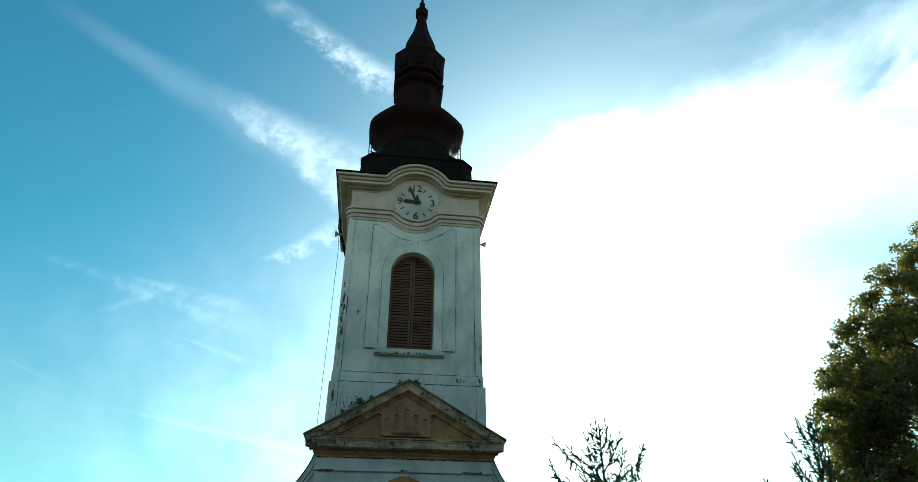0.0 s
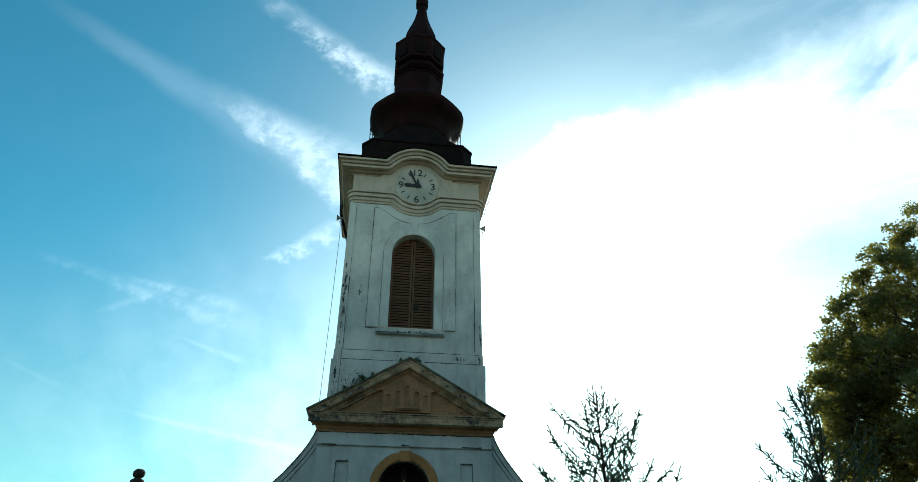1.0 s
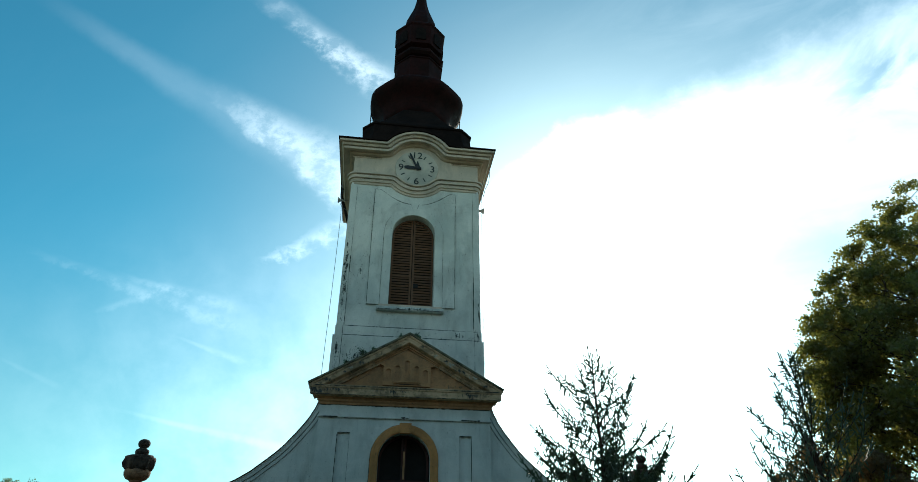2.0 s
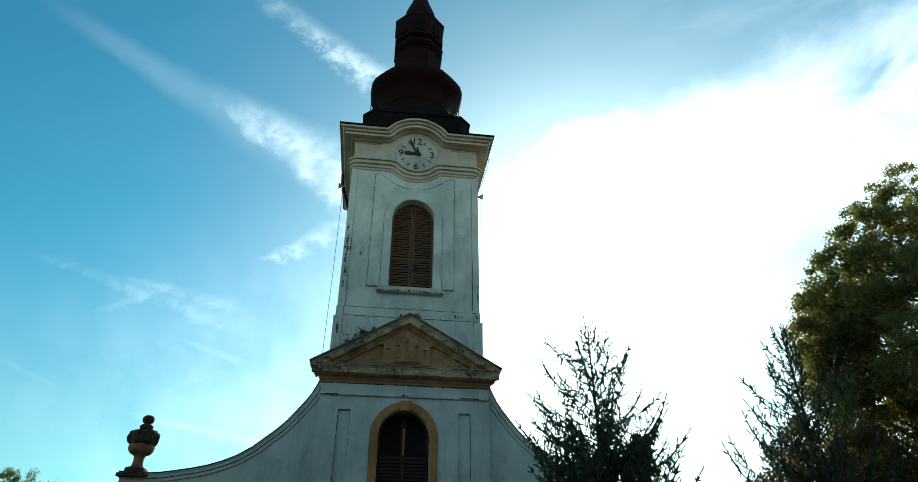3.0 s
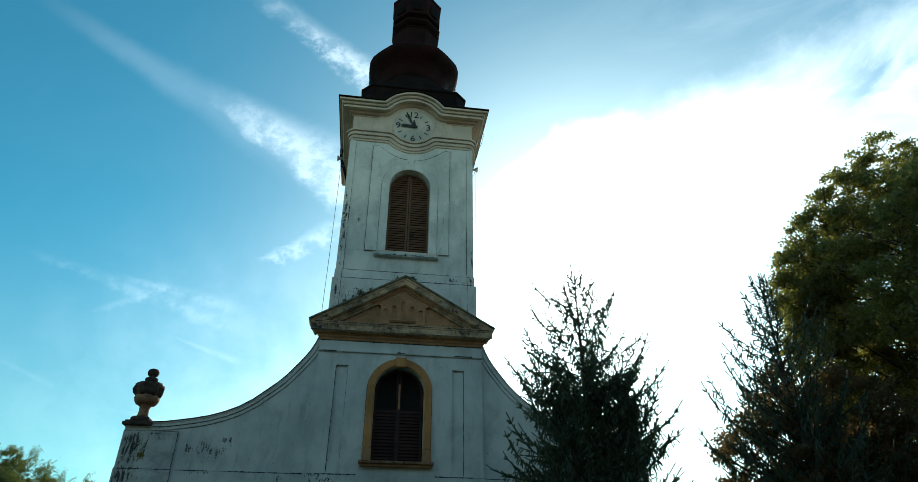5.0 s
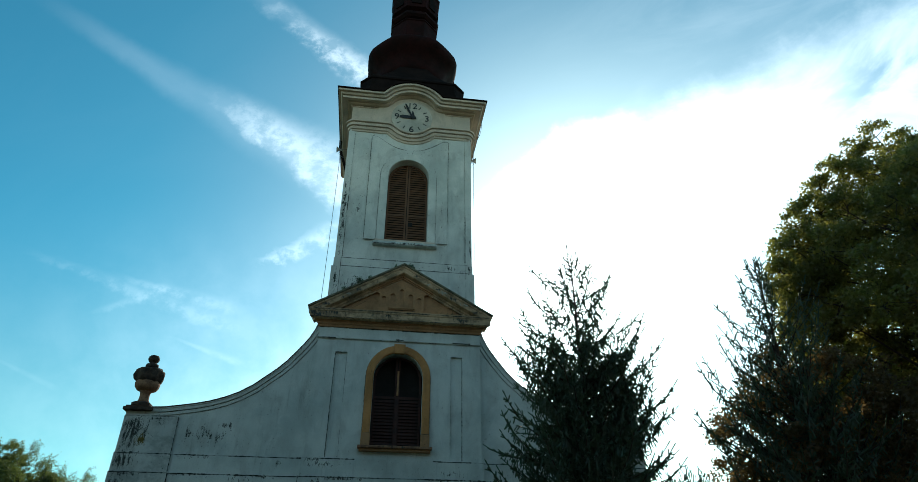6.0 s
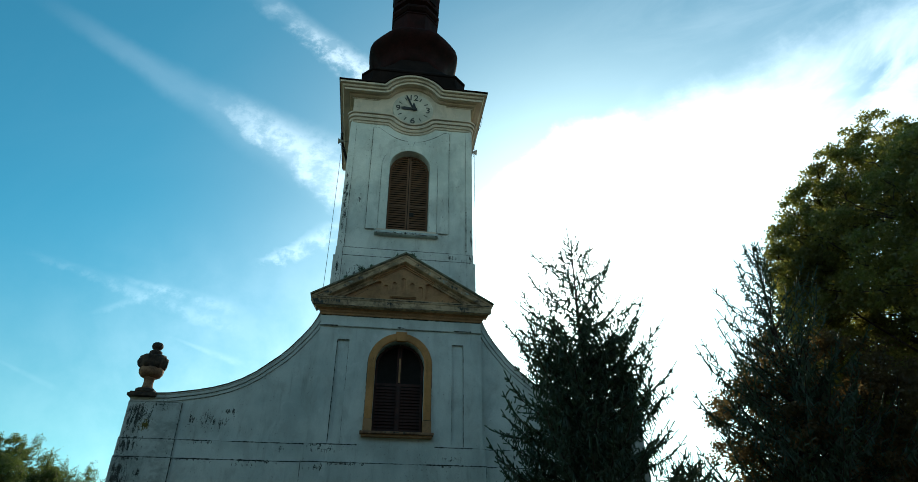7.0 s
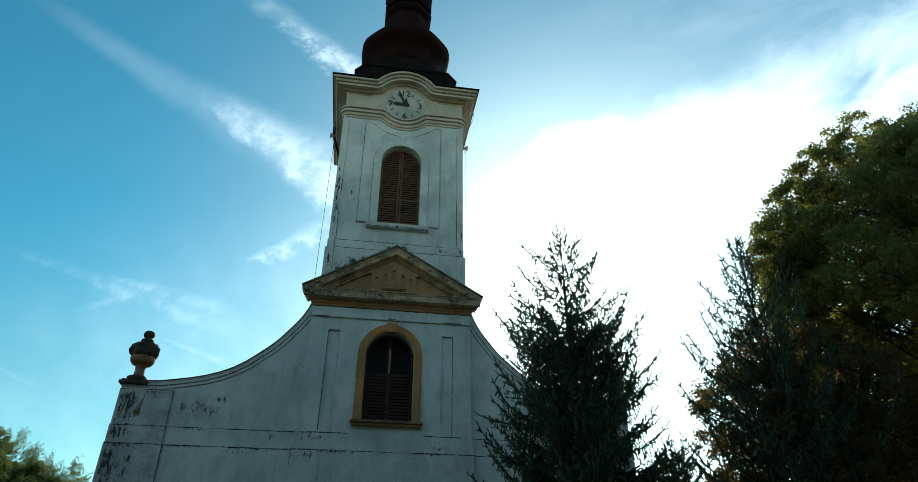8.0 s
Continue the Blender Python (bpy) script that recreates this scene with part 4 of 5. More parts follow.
def needle_twigs(p0, p1, rng, per=14, length=0.018, width=0.012, core=0.0150):
    """Stubby twigs from p0 to p1: a spindle of packed needles with single needles standing off it all round."""
    n = len(p0)
    d = unit(p1 - p0)
    a = unit(np.cross(d, rng.normal(size=(n, 3))))
    b = np.cross(d, a)
    t = (np.arange(per)[None, :, None] + rng.random((n, per, 1))) / per
    ang = rng.random((n, per, 1)) * 2 * np.pi
    out = a[:, None] * np.cos(ang) + b[:, None] * np.sin(ang)
    base = p0[:, None] + (p1 - p0)[:, None] * t
    tip = base + (out * 0.7 + d[:, None] * 0.85) * length * rng.uniform(0.7, 1.15, (n, per, 1)) * (1.15 - 0.4 * t)
    side = np.cross(out, d[:, None]) * width * 0.5
    blade = np.stack([base - side, base + side, tip], 2).reshape(-1, 3)
    mid = p0 + (p1 - p0) * 0.86
    ring = [(a * math.cos(k) + b * math.sin(k)) * core * rng.uniform(0.8, 1.2, (n, 1)) for k in (0, 2.094, 4.189)]
    spindle = []
    for i in range(3):
        u, v = ring[i], ring[(i + 1) % 3]
        spindle += [np.stack([p0 + u * 0.6, p0 + v * 0.6, mid + v], 1), np.stack([p0 + u * 0.6, mid + v, mid + u], 1), np.stack([mid + u, mid + v, p1], 1)]
    verts = np.concatenate([blade, np.stack(spindle, 1).reshape(-1, 3)])
    return verts, np.arange(len(verts)).reshape(-1, 3)


def spruce(x, y, height, seed, label, reach, thick=1.0, start=0.2, bare=2.4, rise=0.0):
    """A trunk, whorls of rising boughs with side shoots, stubby twigs along them and a thin straight shoot at each end.
    reach: length of the boughs by the distance of their root from the top. bare: how far down the crown stays open.
    rise: how much steeper the boughs stand."""
    rng = np.random.default_rng(seed)
    tree = empty("spruce", label, "spruce tree", (x, y, 0), "spruces beside the church")
    pts = [(0.03 * math.sin(5 * t) * (1 - t), 0.03 * math.cos(4 * t) * (1 - t), height * t) for t in np.linspace(0, 1, 16)]
    part("trunk", tube(bmesh.new(), pts, height * 0.014, 0.006, 9), M_BARK, tree)
    wood = bmesh.new()
    A, B, SA, SB = [], [], [], []
    up = np.array([0, 0, 1.0])
    lefts, lengths = [r[0] for r in reach], [r[1] for r in reach]

    def fingers(p, q, gap, size, sd, hang):
        """Stubby twigs along a shoot, by turns to one side and the other; hang: the share that droops."""
        fw = unit(q - p)
        m = max(int(np.linalg.norm(q - p) / gap), 1)
        for i in range(m):
            c = p + (q - p) * (i + rng.uniform(0.2, 0.8)) / m
            if rng.random() < hang:
                w = unit(fw * 0.35 + sd * rng.normal() * 0.35 - up * rng.uniform(0.6, 1.2))
            else:
                w = unit(fw * rng.uniform(0.3, 0.65) + sd * (1 if i % 2 else -1) * rng.uniform(0.65, 1.0) + up * rng.uniform(-0.3, 0.5))
            A.append(c), B.append(c + w * size * rng.uniform(0.65, 1.25))

    def end_shoot(p, w, ln, sd):
        """A thin straight shoot with a whorl of short ones at its root."""
        SA.append(p), SB.append(p + w * ln)
        for h in range(int(rng.integers(2, 5))):
            k = rng.random() * 6.28
            v = unit(w * 0.9 + sd * math.cos(k) * 0.8 + np.cross(w, sd) * math.sin(k) * 0.8)
            A.append(p), B.append(p + v * rng.uniform(0.07, 0.14))

    def bough(z, az, ln, lift, left, low):
        hd = np.array([math.cos(az), math.sin(az), 0])
        sd = np.array([-hd[1], hd[0], 0])
        bend = rng.uniform(0.2, 0.5) + 0.15 * (left > 2.5)
        line, steps = [np.array([0, 0, z])], 10
        for k in range(steps):
            f = k / (steps - 1)
            el = lift - 0.14 * math.sin(f * 3.1) + bend * f * f
            line.append(line[-1] + (hd * math.cos(el) + up * math.sin(el) + sd * rng.normal() * 0.015) * ln / steps)
        line = np.array(line)
        tube(wood, [tuple(p) for p in line], 0.006 + 0.006 * ln, 0.006, 5)
        open_top = left < bare
        gap = 0.11 if low else (0.060 if open_top else 0.055) / thick
        hang = np.interp(left, [0.8, 1.6, 2.6], [0.0, 0.35, 0.6])
        for j in range(2 if open_top else 1, steps):
            f = j / steps
            if f < 0.28 and left < 1.2:     # bare wood next to the trunk
                continue
            fingers(line[j], line[j + 1], gap, 0.125 - 0.02 * f, sd, hang * (f < 0.8))
        every = 0.34 if low else (0.21 if left < 1.8 else 0.17 if open_top else 0.125) / thick
        m = int(ln / every) if ln > 0.55 else 0
        for i in range(m):
            q = (0.22 + 0.66 * (i + rng.random()) / m) * steps
            j = min(int(q), steps - 1)
            p = line[j] + (line[j + 1] - line[j]) * (q - j)
            fw, f = unit(line[j + 1] - line[j]), q / steps
            w = unit(fw * 0.85 + sd * (1 if i % 2 else -1) * rng.uniform(0.5, 0.95) + up * rng.uniform(-0.35 * (f < 0.6), 0.3))
            e = p + w * (0.14 + 0.36 * (1 - f) * min(ln, 1.7) / 1.7) * rng.uniform(0.75, 1.25)
            A.append(p), B.append(e)
            s2 = unit(np.cross(w, up))
            fingers(p, e, gap * 1.05, 0.105, s2, hang)
            if rng.random() < 0.5:
                SA.append(e), SB.append(e + unit(w + up * 0.4) * rng.uniform(0.05, 0.15))
        if left > 1.2 and not low:          # curtains of twigs under the boughs
            for i in range(int(ln * (8 if open_top else 19) * thick)):
                q = rng.uniform(0.08, 0.78) * steps
                j = int(q)
                p = line[j] + (line[j + 1] - line[j]) * (q - j)
                A.append(p), B.append(p + unit(hd * 0.2 + rng.normal(size=3) * 0.2 - up) * rng.uniform(0.10, 0.26))
        fw = unit(line[-1] - line[-2])
        A.append(line[-3]), B.append(line[-1])
        end_shoot(line[-1], unit(fw + up * 0.15), rng.uniform(0.14, 0.34), sd)

    z, turn = height - 0.62, rng.random() * 6.28
    while z > height * start:
        left = height - z
        low = z < 3.8                       # kept sparse near the ground
        count = 8 if thick > 1 else 5 if left < 1.8 else 5 if left < 2.6 else int(rng.integers(7, 10) * min(thick + 0.15, 1.0))
        for k in range(count):
            az = turn + k * 6.283 / count + rng.normal() * 0.16
            ln = np.interp(left, lefts, lengths) * rng.choice([0.62, 0.80, 0.92, 1.02, 1.18])
            lift = np.interp(left, [0.4, 0.8, 1.5, 2.5, 4, 8], [1.05, 0.86, 0.70, 0.58, 0.42, 0.20]) + rise + rng.normal() * 0.13
            bough(z + rng.normal() * 0.03, az, ln, lift, left, low)
        turn += 2.4
        z -= rng.uniform(0.85, 1.15) * (0.14 if thick > 1 else 0.27 if left < 1.8 else 0.24 if left < bare else 0.16) * (2.0 if low else 1.0)
    # the leader: a bare straight tip, a whorl of rising shoots under it and short spurs below
    top = np.array([0, 0, height])
    SA.append(top - up * 0.24), SB.append(top)
    for h in range(6):
        SA.append(top - up * (0.34 + 0.1 * h)), SB.append(top - up * (0.22 + 0.1 * h))
    for h in range(13):
        k = h * 2.4 + rng.normal() * 0.2
        el, ln = (rng.uniform(0.75, 1.05), rng.uniform(0.16, 0.26)) if h < 4 else (rng.uniform(0.3, 0.8), rng.uniform(0.08, 0.15))
        p = top - up * (0.23 + 0.01 * h if h < 4 else 0.27 + 0.05 * (h - 3))
        w = np.array([math.cos(k) * math.cos(el), math.sin(k) * math.cos(el), math.sin(el)])
        SA.append(p), SB.append(p + w * ln)
    tagged(part("bough_wood", wood, M_BARK, tree), kind="stuff")
    v, f = needle_twigs(np.array(A), np.array(B), rng)
    v2, f2 = needle_twigs(np.array(SA), np.array(SB), rng, 12, 0.009, 0.008, 0.0125)
    tagged(mesh_of("needle_foliage", np.concatenate([v, v2]), np.concatenate([f, f2 + len(v)]), M_SPRUCE, tree), kind="stuff")
    return tree


def leaf_blades(centres, rng, size, flat=0.5, broad=0.42):
    """Single leaves, folded along the middle, at the given places."""
    n = len(centres)
    nrm = unit(rng.normal(size=(n, 3)) + np.array([0, 0, flat]))
    a = unit(np.cross(nrm, rng.normal(size=(n, 3))))
    b = np.cross(nrm, a)
    s = size * rng.uniform(0.6, 1.25, (n, 1))
    root, tip = centres - a * s * 0.5, centres + a * s * 0.55 - nrm * s * 0.1
    le, ri = centres + b * s * broad + nrm * s * 0.12, centres - b * s * broad + nrm * s * 0.12
    v = np.stack([root, ri, tip, le], 1).reshape(-1, 3)
    i = np.arange(n)[:, None] * 4
    f = np.concatenate([i + np.array([[0, 1, 2]]), i + np.array([[0, 2, 3]])])
    return v, f


def leafy_tree(name, x, y, rows, seed, mat, size, lobes, clumps, per, label, lobe_r=(0.8, 1.25), trunk_r=0.3, shoots=0, bulges=()):
    """rows: crown half width by height. Limbs run to rounded lobes, each of many small clumps of single leaves."""
    rng = np.random.default_rng(seed)
    tree = empty(name, label, "tree", (x, y, 0))
    zs, ws = [r[0] for r in rows], [r[1] for r in rows]
    bottom, height = zs[0], zs[-1]
    trunk = [(0.12 * math.sin(i), 0.1 * math.cos(1.7 * i), height * 0.8 * i / 8) for i in range(9)]
    part("trunk", tube(bmesh.new(), trunk, trunk_r, trunk_r * 0.2, 10), M_BARK, tree)
    wood, leaves = bmesh.new(), []
    fine = np.linspace(bottom, height, 60)
    area = np.cumsum(np.interp(fine, zs, ws) + 0.3)
    for k in range(lobes + len(bulges)):
        z = np.interp((min(k, lobes - 1) + rng.random()) / lobes * area[-1], area, fine)
        w = np.interp(z, zs, ws)
        z += rng.normal() * 0.3 * (z < height - 2.5)
        az = k * 2.39996 + rng.normal() * 0.25
        deep = 1.0 if k % 3 else rng.uniform(0.2, 0.75)
        c = np.array([math.cos(az) * w * deep, math.sin(az) * w * deep, z])
        r = rng.uniform(*lobe_r) * (0.75 if z > height - 1.5 else 1.0)
        if k >= lobes:
            c, r = np.array(bulges[k - lobes][:3]) - np.array([x, y, 0]), bulges[k - lobes][3]
            z = c[2]
        o = np.array([0, 0, np.clip(z - 0.55 * w - 0.5, 1.5, height * 0.78)])
        mid = o + (c - o) * 0.5 + np.array([0, 0, -0.06 * w])
        tube(wood, [tuple(o), tuple(o + (mid - o) * 0.6 + rng.normal(size=3) * 0.08), tuple(mid), tuple(c)], 0.03 + 0.014 * w, 0.012, 5)
        for t in range(max(7, int(clumps * min(r / 0.7, 1.15) ** 2))):
            d = unit(rng.normal(size=3) + np.array([0, 0, 0.25]))
            p = c + d * r * rng.uniform(0.66, 1.0)
            if t % 3 == 0:
                tube(wood, [tuple(c), tuple(c + (p - c) * 0.5 + rng.normal(size=3) * 0.05), tuple(p)], 0.014, 0.005, 3)
            spread = rng.uniform(0.13, 0.22) * max(r, 0.62)
            q = p + np.clip(rng.normal(size=(per, 3)), -1.35, 1.35) * spread * np.array([1, 1, 0.7])
            leaves.append(q)
    for k in range(shoots):                 # feathery shoots that rise from the crown and arch over
        z = np.interp(rng.random() * area[-1], area, fine)
        az, w = rng.random() * 6.283, np.interp(z, zs, ws) + 0.35
        out = np.array([math.cos(az), math.sin(az), 0])
        p = out * w * rng.uniform(0.6, 1.05) + np.array([0, 0, z + rng.uniform(-0.2, 0.5)])
        d = unit(out * rng.uniform(0.2, 0.9) + np.array([0, 0, rng.uniform(0.5, 1.2)]) + rng.normal(size=3) * 0.25)
        step, line = rng.uniform(0.06, 0.15), [p]
        for m in range(6):
            line.append(line[-1] + d * step)
            d = unit(d + np.array([0, 0, -0.13]) + out * 0.05)
        tube(wood, [tuple(q) for q in line], 0.014, 0.005, 3)
        line = np.array(line)
        t = rng.random(34) * 5.99
        a = t.astype(int)
        leaves.append(line[a] + (line[a + 1] - line[a]) * (t - a)[:, None] + rng.normal(size=(34, 3)) * 0.06)
    tagged(part("limb_wood", wood, M_BARK, tree), kind="stuff")
    v, f = leaf_blades(np.concatenate(leaves), rng, size, broad=0.26 if shoots else 0.42)
    tagged(mesh_of("crown", v, f, mat, tree), kind="stuff")
    return tree


spruce(3.22, -5.42, 9.79, 3, "dark green spruce with upturned twigs before the church wall",
       ((0.4, 0.30), (0.8, 0.54), (1.3, 0.94), (1.8, 1.18), (2.4, 1.34), (3.0, 1.42), (4.0, 1.56), (7.0, 2.15)))
spruce(7.33, -5.48, 9.97, 11, "dark green spruce before a broad-leaved tree",
       ((0.4, 0.28), (0.8, 0.50), (1.3, 0.78), (1.8, 1.04), (2.4, 1.24), (3.0, 1.42), (4.0, 1.85), (7.0, 2.3)), 0.60, bare=3.3, rise=0.22)
spruce(5.75, -3.9, 5.9, 17, "small dark spruce between two taller ones", ((0.4, 0.30), (1.2, 0.60), (2.4, 0.95), (5.0, 1.3)), 1.3, bare=0.0)
leafy_tree("maple_tree", 13.7, -5.0, [(4.5, 3.2), (7.0, 4.0), (9.0, 4.2), (10.6, 3.8), (11.5, 3.3), (12.5, 2.4), (13.3, 1.6), (13.8, 0.9), (14.2, 0.3)], 5, M_LEAF, 0.072, 260, 24, 84,
           "large broad-leaved tree turning yellow-brown at the edge",
           bulges=((9.48, -4.20, 11.09, 0.60), (9.13, -4.20, 10.26, 0.55), (10.48, -4.20, 12.26, 0.58), (9.93, -4.20, 11.66, 0.45), (11.65, -4.20, 13.47, 0.55), (11.02, -4.20, 12.82, 0.45),
                   (12.62, -4.20, 14.25, 0.48), (13.80, -4.20, 14.49, 0.60), (9.19, -4.20, 9.73, 0.55), (12.05, -4.20, 13.65, 0.45), (10.09, -4.20, 11.20, 0.60), (9.73, -4.20, 10.15, 0.60),
                   (11.07, -4.20, 12.22, 0.60), (11.99, -4.20, 12.97, 0.60), (12.90, -4.20, 13.58, 0.60), (14.68, -4.20, 14.48, 0.70), (13.61, -4.20, 13.64, 0.70), (12.46, -4.20, 12.49, 0.70),
                   (11.03, -4.20, 11.26, 0.70), (10.34, -4.20, 10.62, 0.60), (9.24, -4.20, 11.21, 0.42), (8.88, -4.20, 10.42, 0.42), (10.24, -4.20, 12.49, 0.42), (11.43, -4.20, 13.70, 0.42),
                   (12.40, -4.20, 14.57, 0.40), (13.19, -4.20, 15.16, 0.44), (8.99, -4.20, 9.89, 0.40), (9.67, -4.20, 11.80, 0.40), (10.81, -4.20, 13.05, 0.40), (13.94, -4.20, 15.04, 0.42),
                   (11.92, -4.20, 14.11, 0.38),
                   (11.16, -3.80, 9.06, 0.75), (11.79, -3.80, 8.91, 0.75), (10.66, -3.80, 9.18, 0.65), (11.19, -3.80, 8.34, 0.75), (12.18, -3.80, 8.53, 0.80)), lobe_r=(0.58, 0.90))
leafy_tree("maple_tree", 8.42, -4.7, [(2.5, 1.3), (4.5, 1.8), (6.2, 1.85), (7.1, 1.55), (7.8, 1.05), (8.2, 0.4)], 8, M_BROWNLEAF, 0.060, 104, 24, 95,
           "smaller broad-leaved tree with brown leaves growing into a spruce", lobe_r=(0.4, 0.65), trunk_r=0.16)
leafy_tree("willow_tree", -21.2, 24.0, [(2.0, 3.2), (5.0, 4.0), (7.5, 3.8), (9.2, 3.0), (10.3, 2.3), (10.9, 1.4), (11.2, 0.5)], 21, M_WILLOW, 0.085, 150, 30, 120,
           "light green willow with feathery shoots beyond the church", lobe_r=(0.6, 0.9), trunk_r=0.35, shoots=2400)
leafy_tree("willow_tree", -17.7, 25.0, [(2.0, 2.2), (5.0, 2.8), (7.4, 2.3), (8.6, 1.7), (9.5, 1.0), (9.9, 0.4)], 22, M_WILLOW, 0.08, 70, 22, 56,
           "small light green willow beyond the church", lobe_r=(0.45, 0.75), trunk_r=0.3, shoots=1700)


# ---------------------------------------------------------------- dirt, lichen, painted shade lines and weeds on the walls
def dirt_line(pts, y, width, seed, gap=0.25, step=0.03):
    """A broken black line of lichen and painted shade along a joint, its edges ragged."""
    rng = np.random.default_rng(seed)
    pts = np.array(pts, dtype=float)
    seg = np.linalg.norm(np.diff(pts, axis=0), axis=1)
    run = np.concatenate([[0], np.cumsum(seg)])
    n = max(int(run[-1] / step), 2)
    t = np.linspace(0, run[-1], n)
    x, z = np.interp(t, run, pts[:, 0]), np.interp(t, run, pts[:, 1])
    d = np.stack([np.gradient(x), np.gradient(z)], 1)
    d /= np.maximum(np.linalg.norm(d, axis=1, keepdims=True), 1e-9)
    slow = np.interp(np.arange(n), np.arange(0, n + 12, 12), rng.random(len(np.arange(0, n + 12, 12))))
    w = width * 0.8 * np.clip(0.40 + 0.6 * slow + rng.normal(size=n) * 0.24, 0.2, 1.5)
    w[slow < gap * 0.8] *= 0.4
    b = bmesh.new()
    rows = []
    for i in range(n):
        up, dn = w[i] * rng.uniform(0.3, 0.7), w[i] * rng.uniform(0.3, 0.7)
        nx, nz = -d[i, 1], d[i, 0]
        rows.append((b.verts.new((x[i] + nx * up, y, z[i] + nz * up)), b.verts.new((x[i] - nx * dn, y, z[i] - nz * dn))))
    for (a0, a1), (c0, c1) in zip(rows, rows[1:]):
        b.faces.new((a0, a1, c1, c0))
    return part("dirt_line", b, M_DIRT_SHADE, church, "black lichen and painted shade along a joint")


def mould(cx, cz, w, h, amount, y, seed, mat=None, cell=0.0085):
    """A patch of black mould: ragged blotches that run together in the middle and break up towards the edge."""
    rng = np.random.default_rng(seed)
    b = bmesh.new()
    nx, nz = int(2 * w / cell), int(2 * h / cell)
    grid = {}

    def corner(i, k):
        if (i, k) not in grid:
            grid[i, k] = b.verts.new((cx - w + i * cell + rng.normal() * 0.003, y, cz - h + k * cell + rng.normal() * 0.003))
        return grid[i, k]
    for i in range(nx):
        for k in range(nz):
            x, z = (i + 0.5) / nx * 2 - 1, (k + 0.5) / nz * 2 - 1
            fade = 1 - math.sqrt(x * x + z * z)
            if fade <= 0:
                continue
            px, pz = cx + x * w, cz + z * h
            v = 0.8 * noise.fractal(Vector((px * 19, seed * 3.7, pz * 5.0)), 0.75, 2.1, 6) + 0.55 * noise.noise(Vector((px * 95, seed, pz * 30))) + rng.normal() * 0.10
            if v + 0.9 * fade > 1.15 - amount:
                b.faces.new((corner(i, k), corner(i + 1, k), corner(i + 1, k + 1), corner(i, k + 1)))
    return tagged(part("mould_patch", b, mat or M_MOULD, church), kind="stuff")


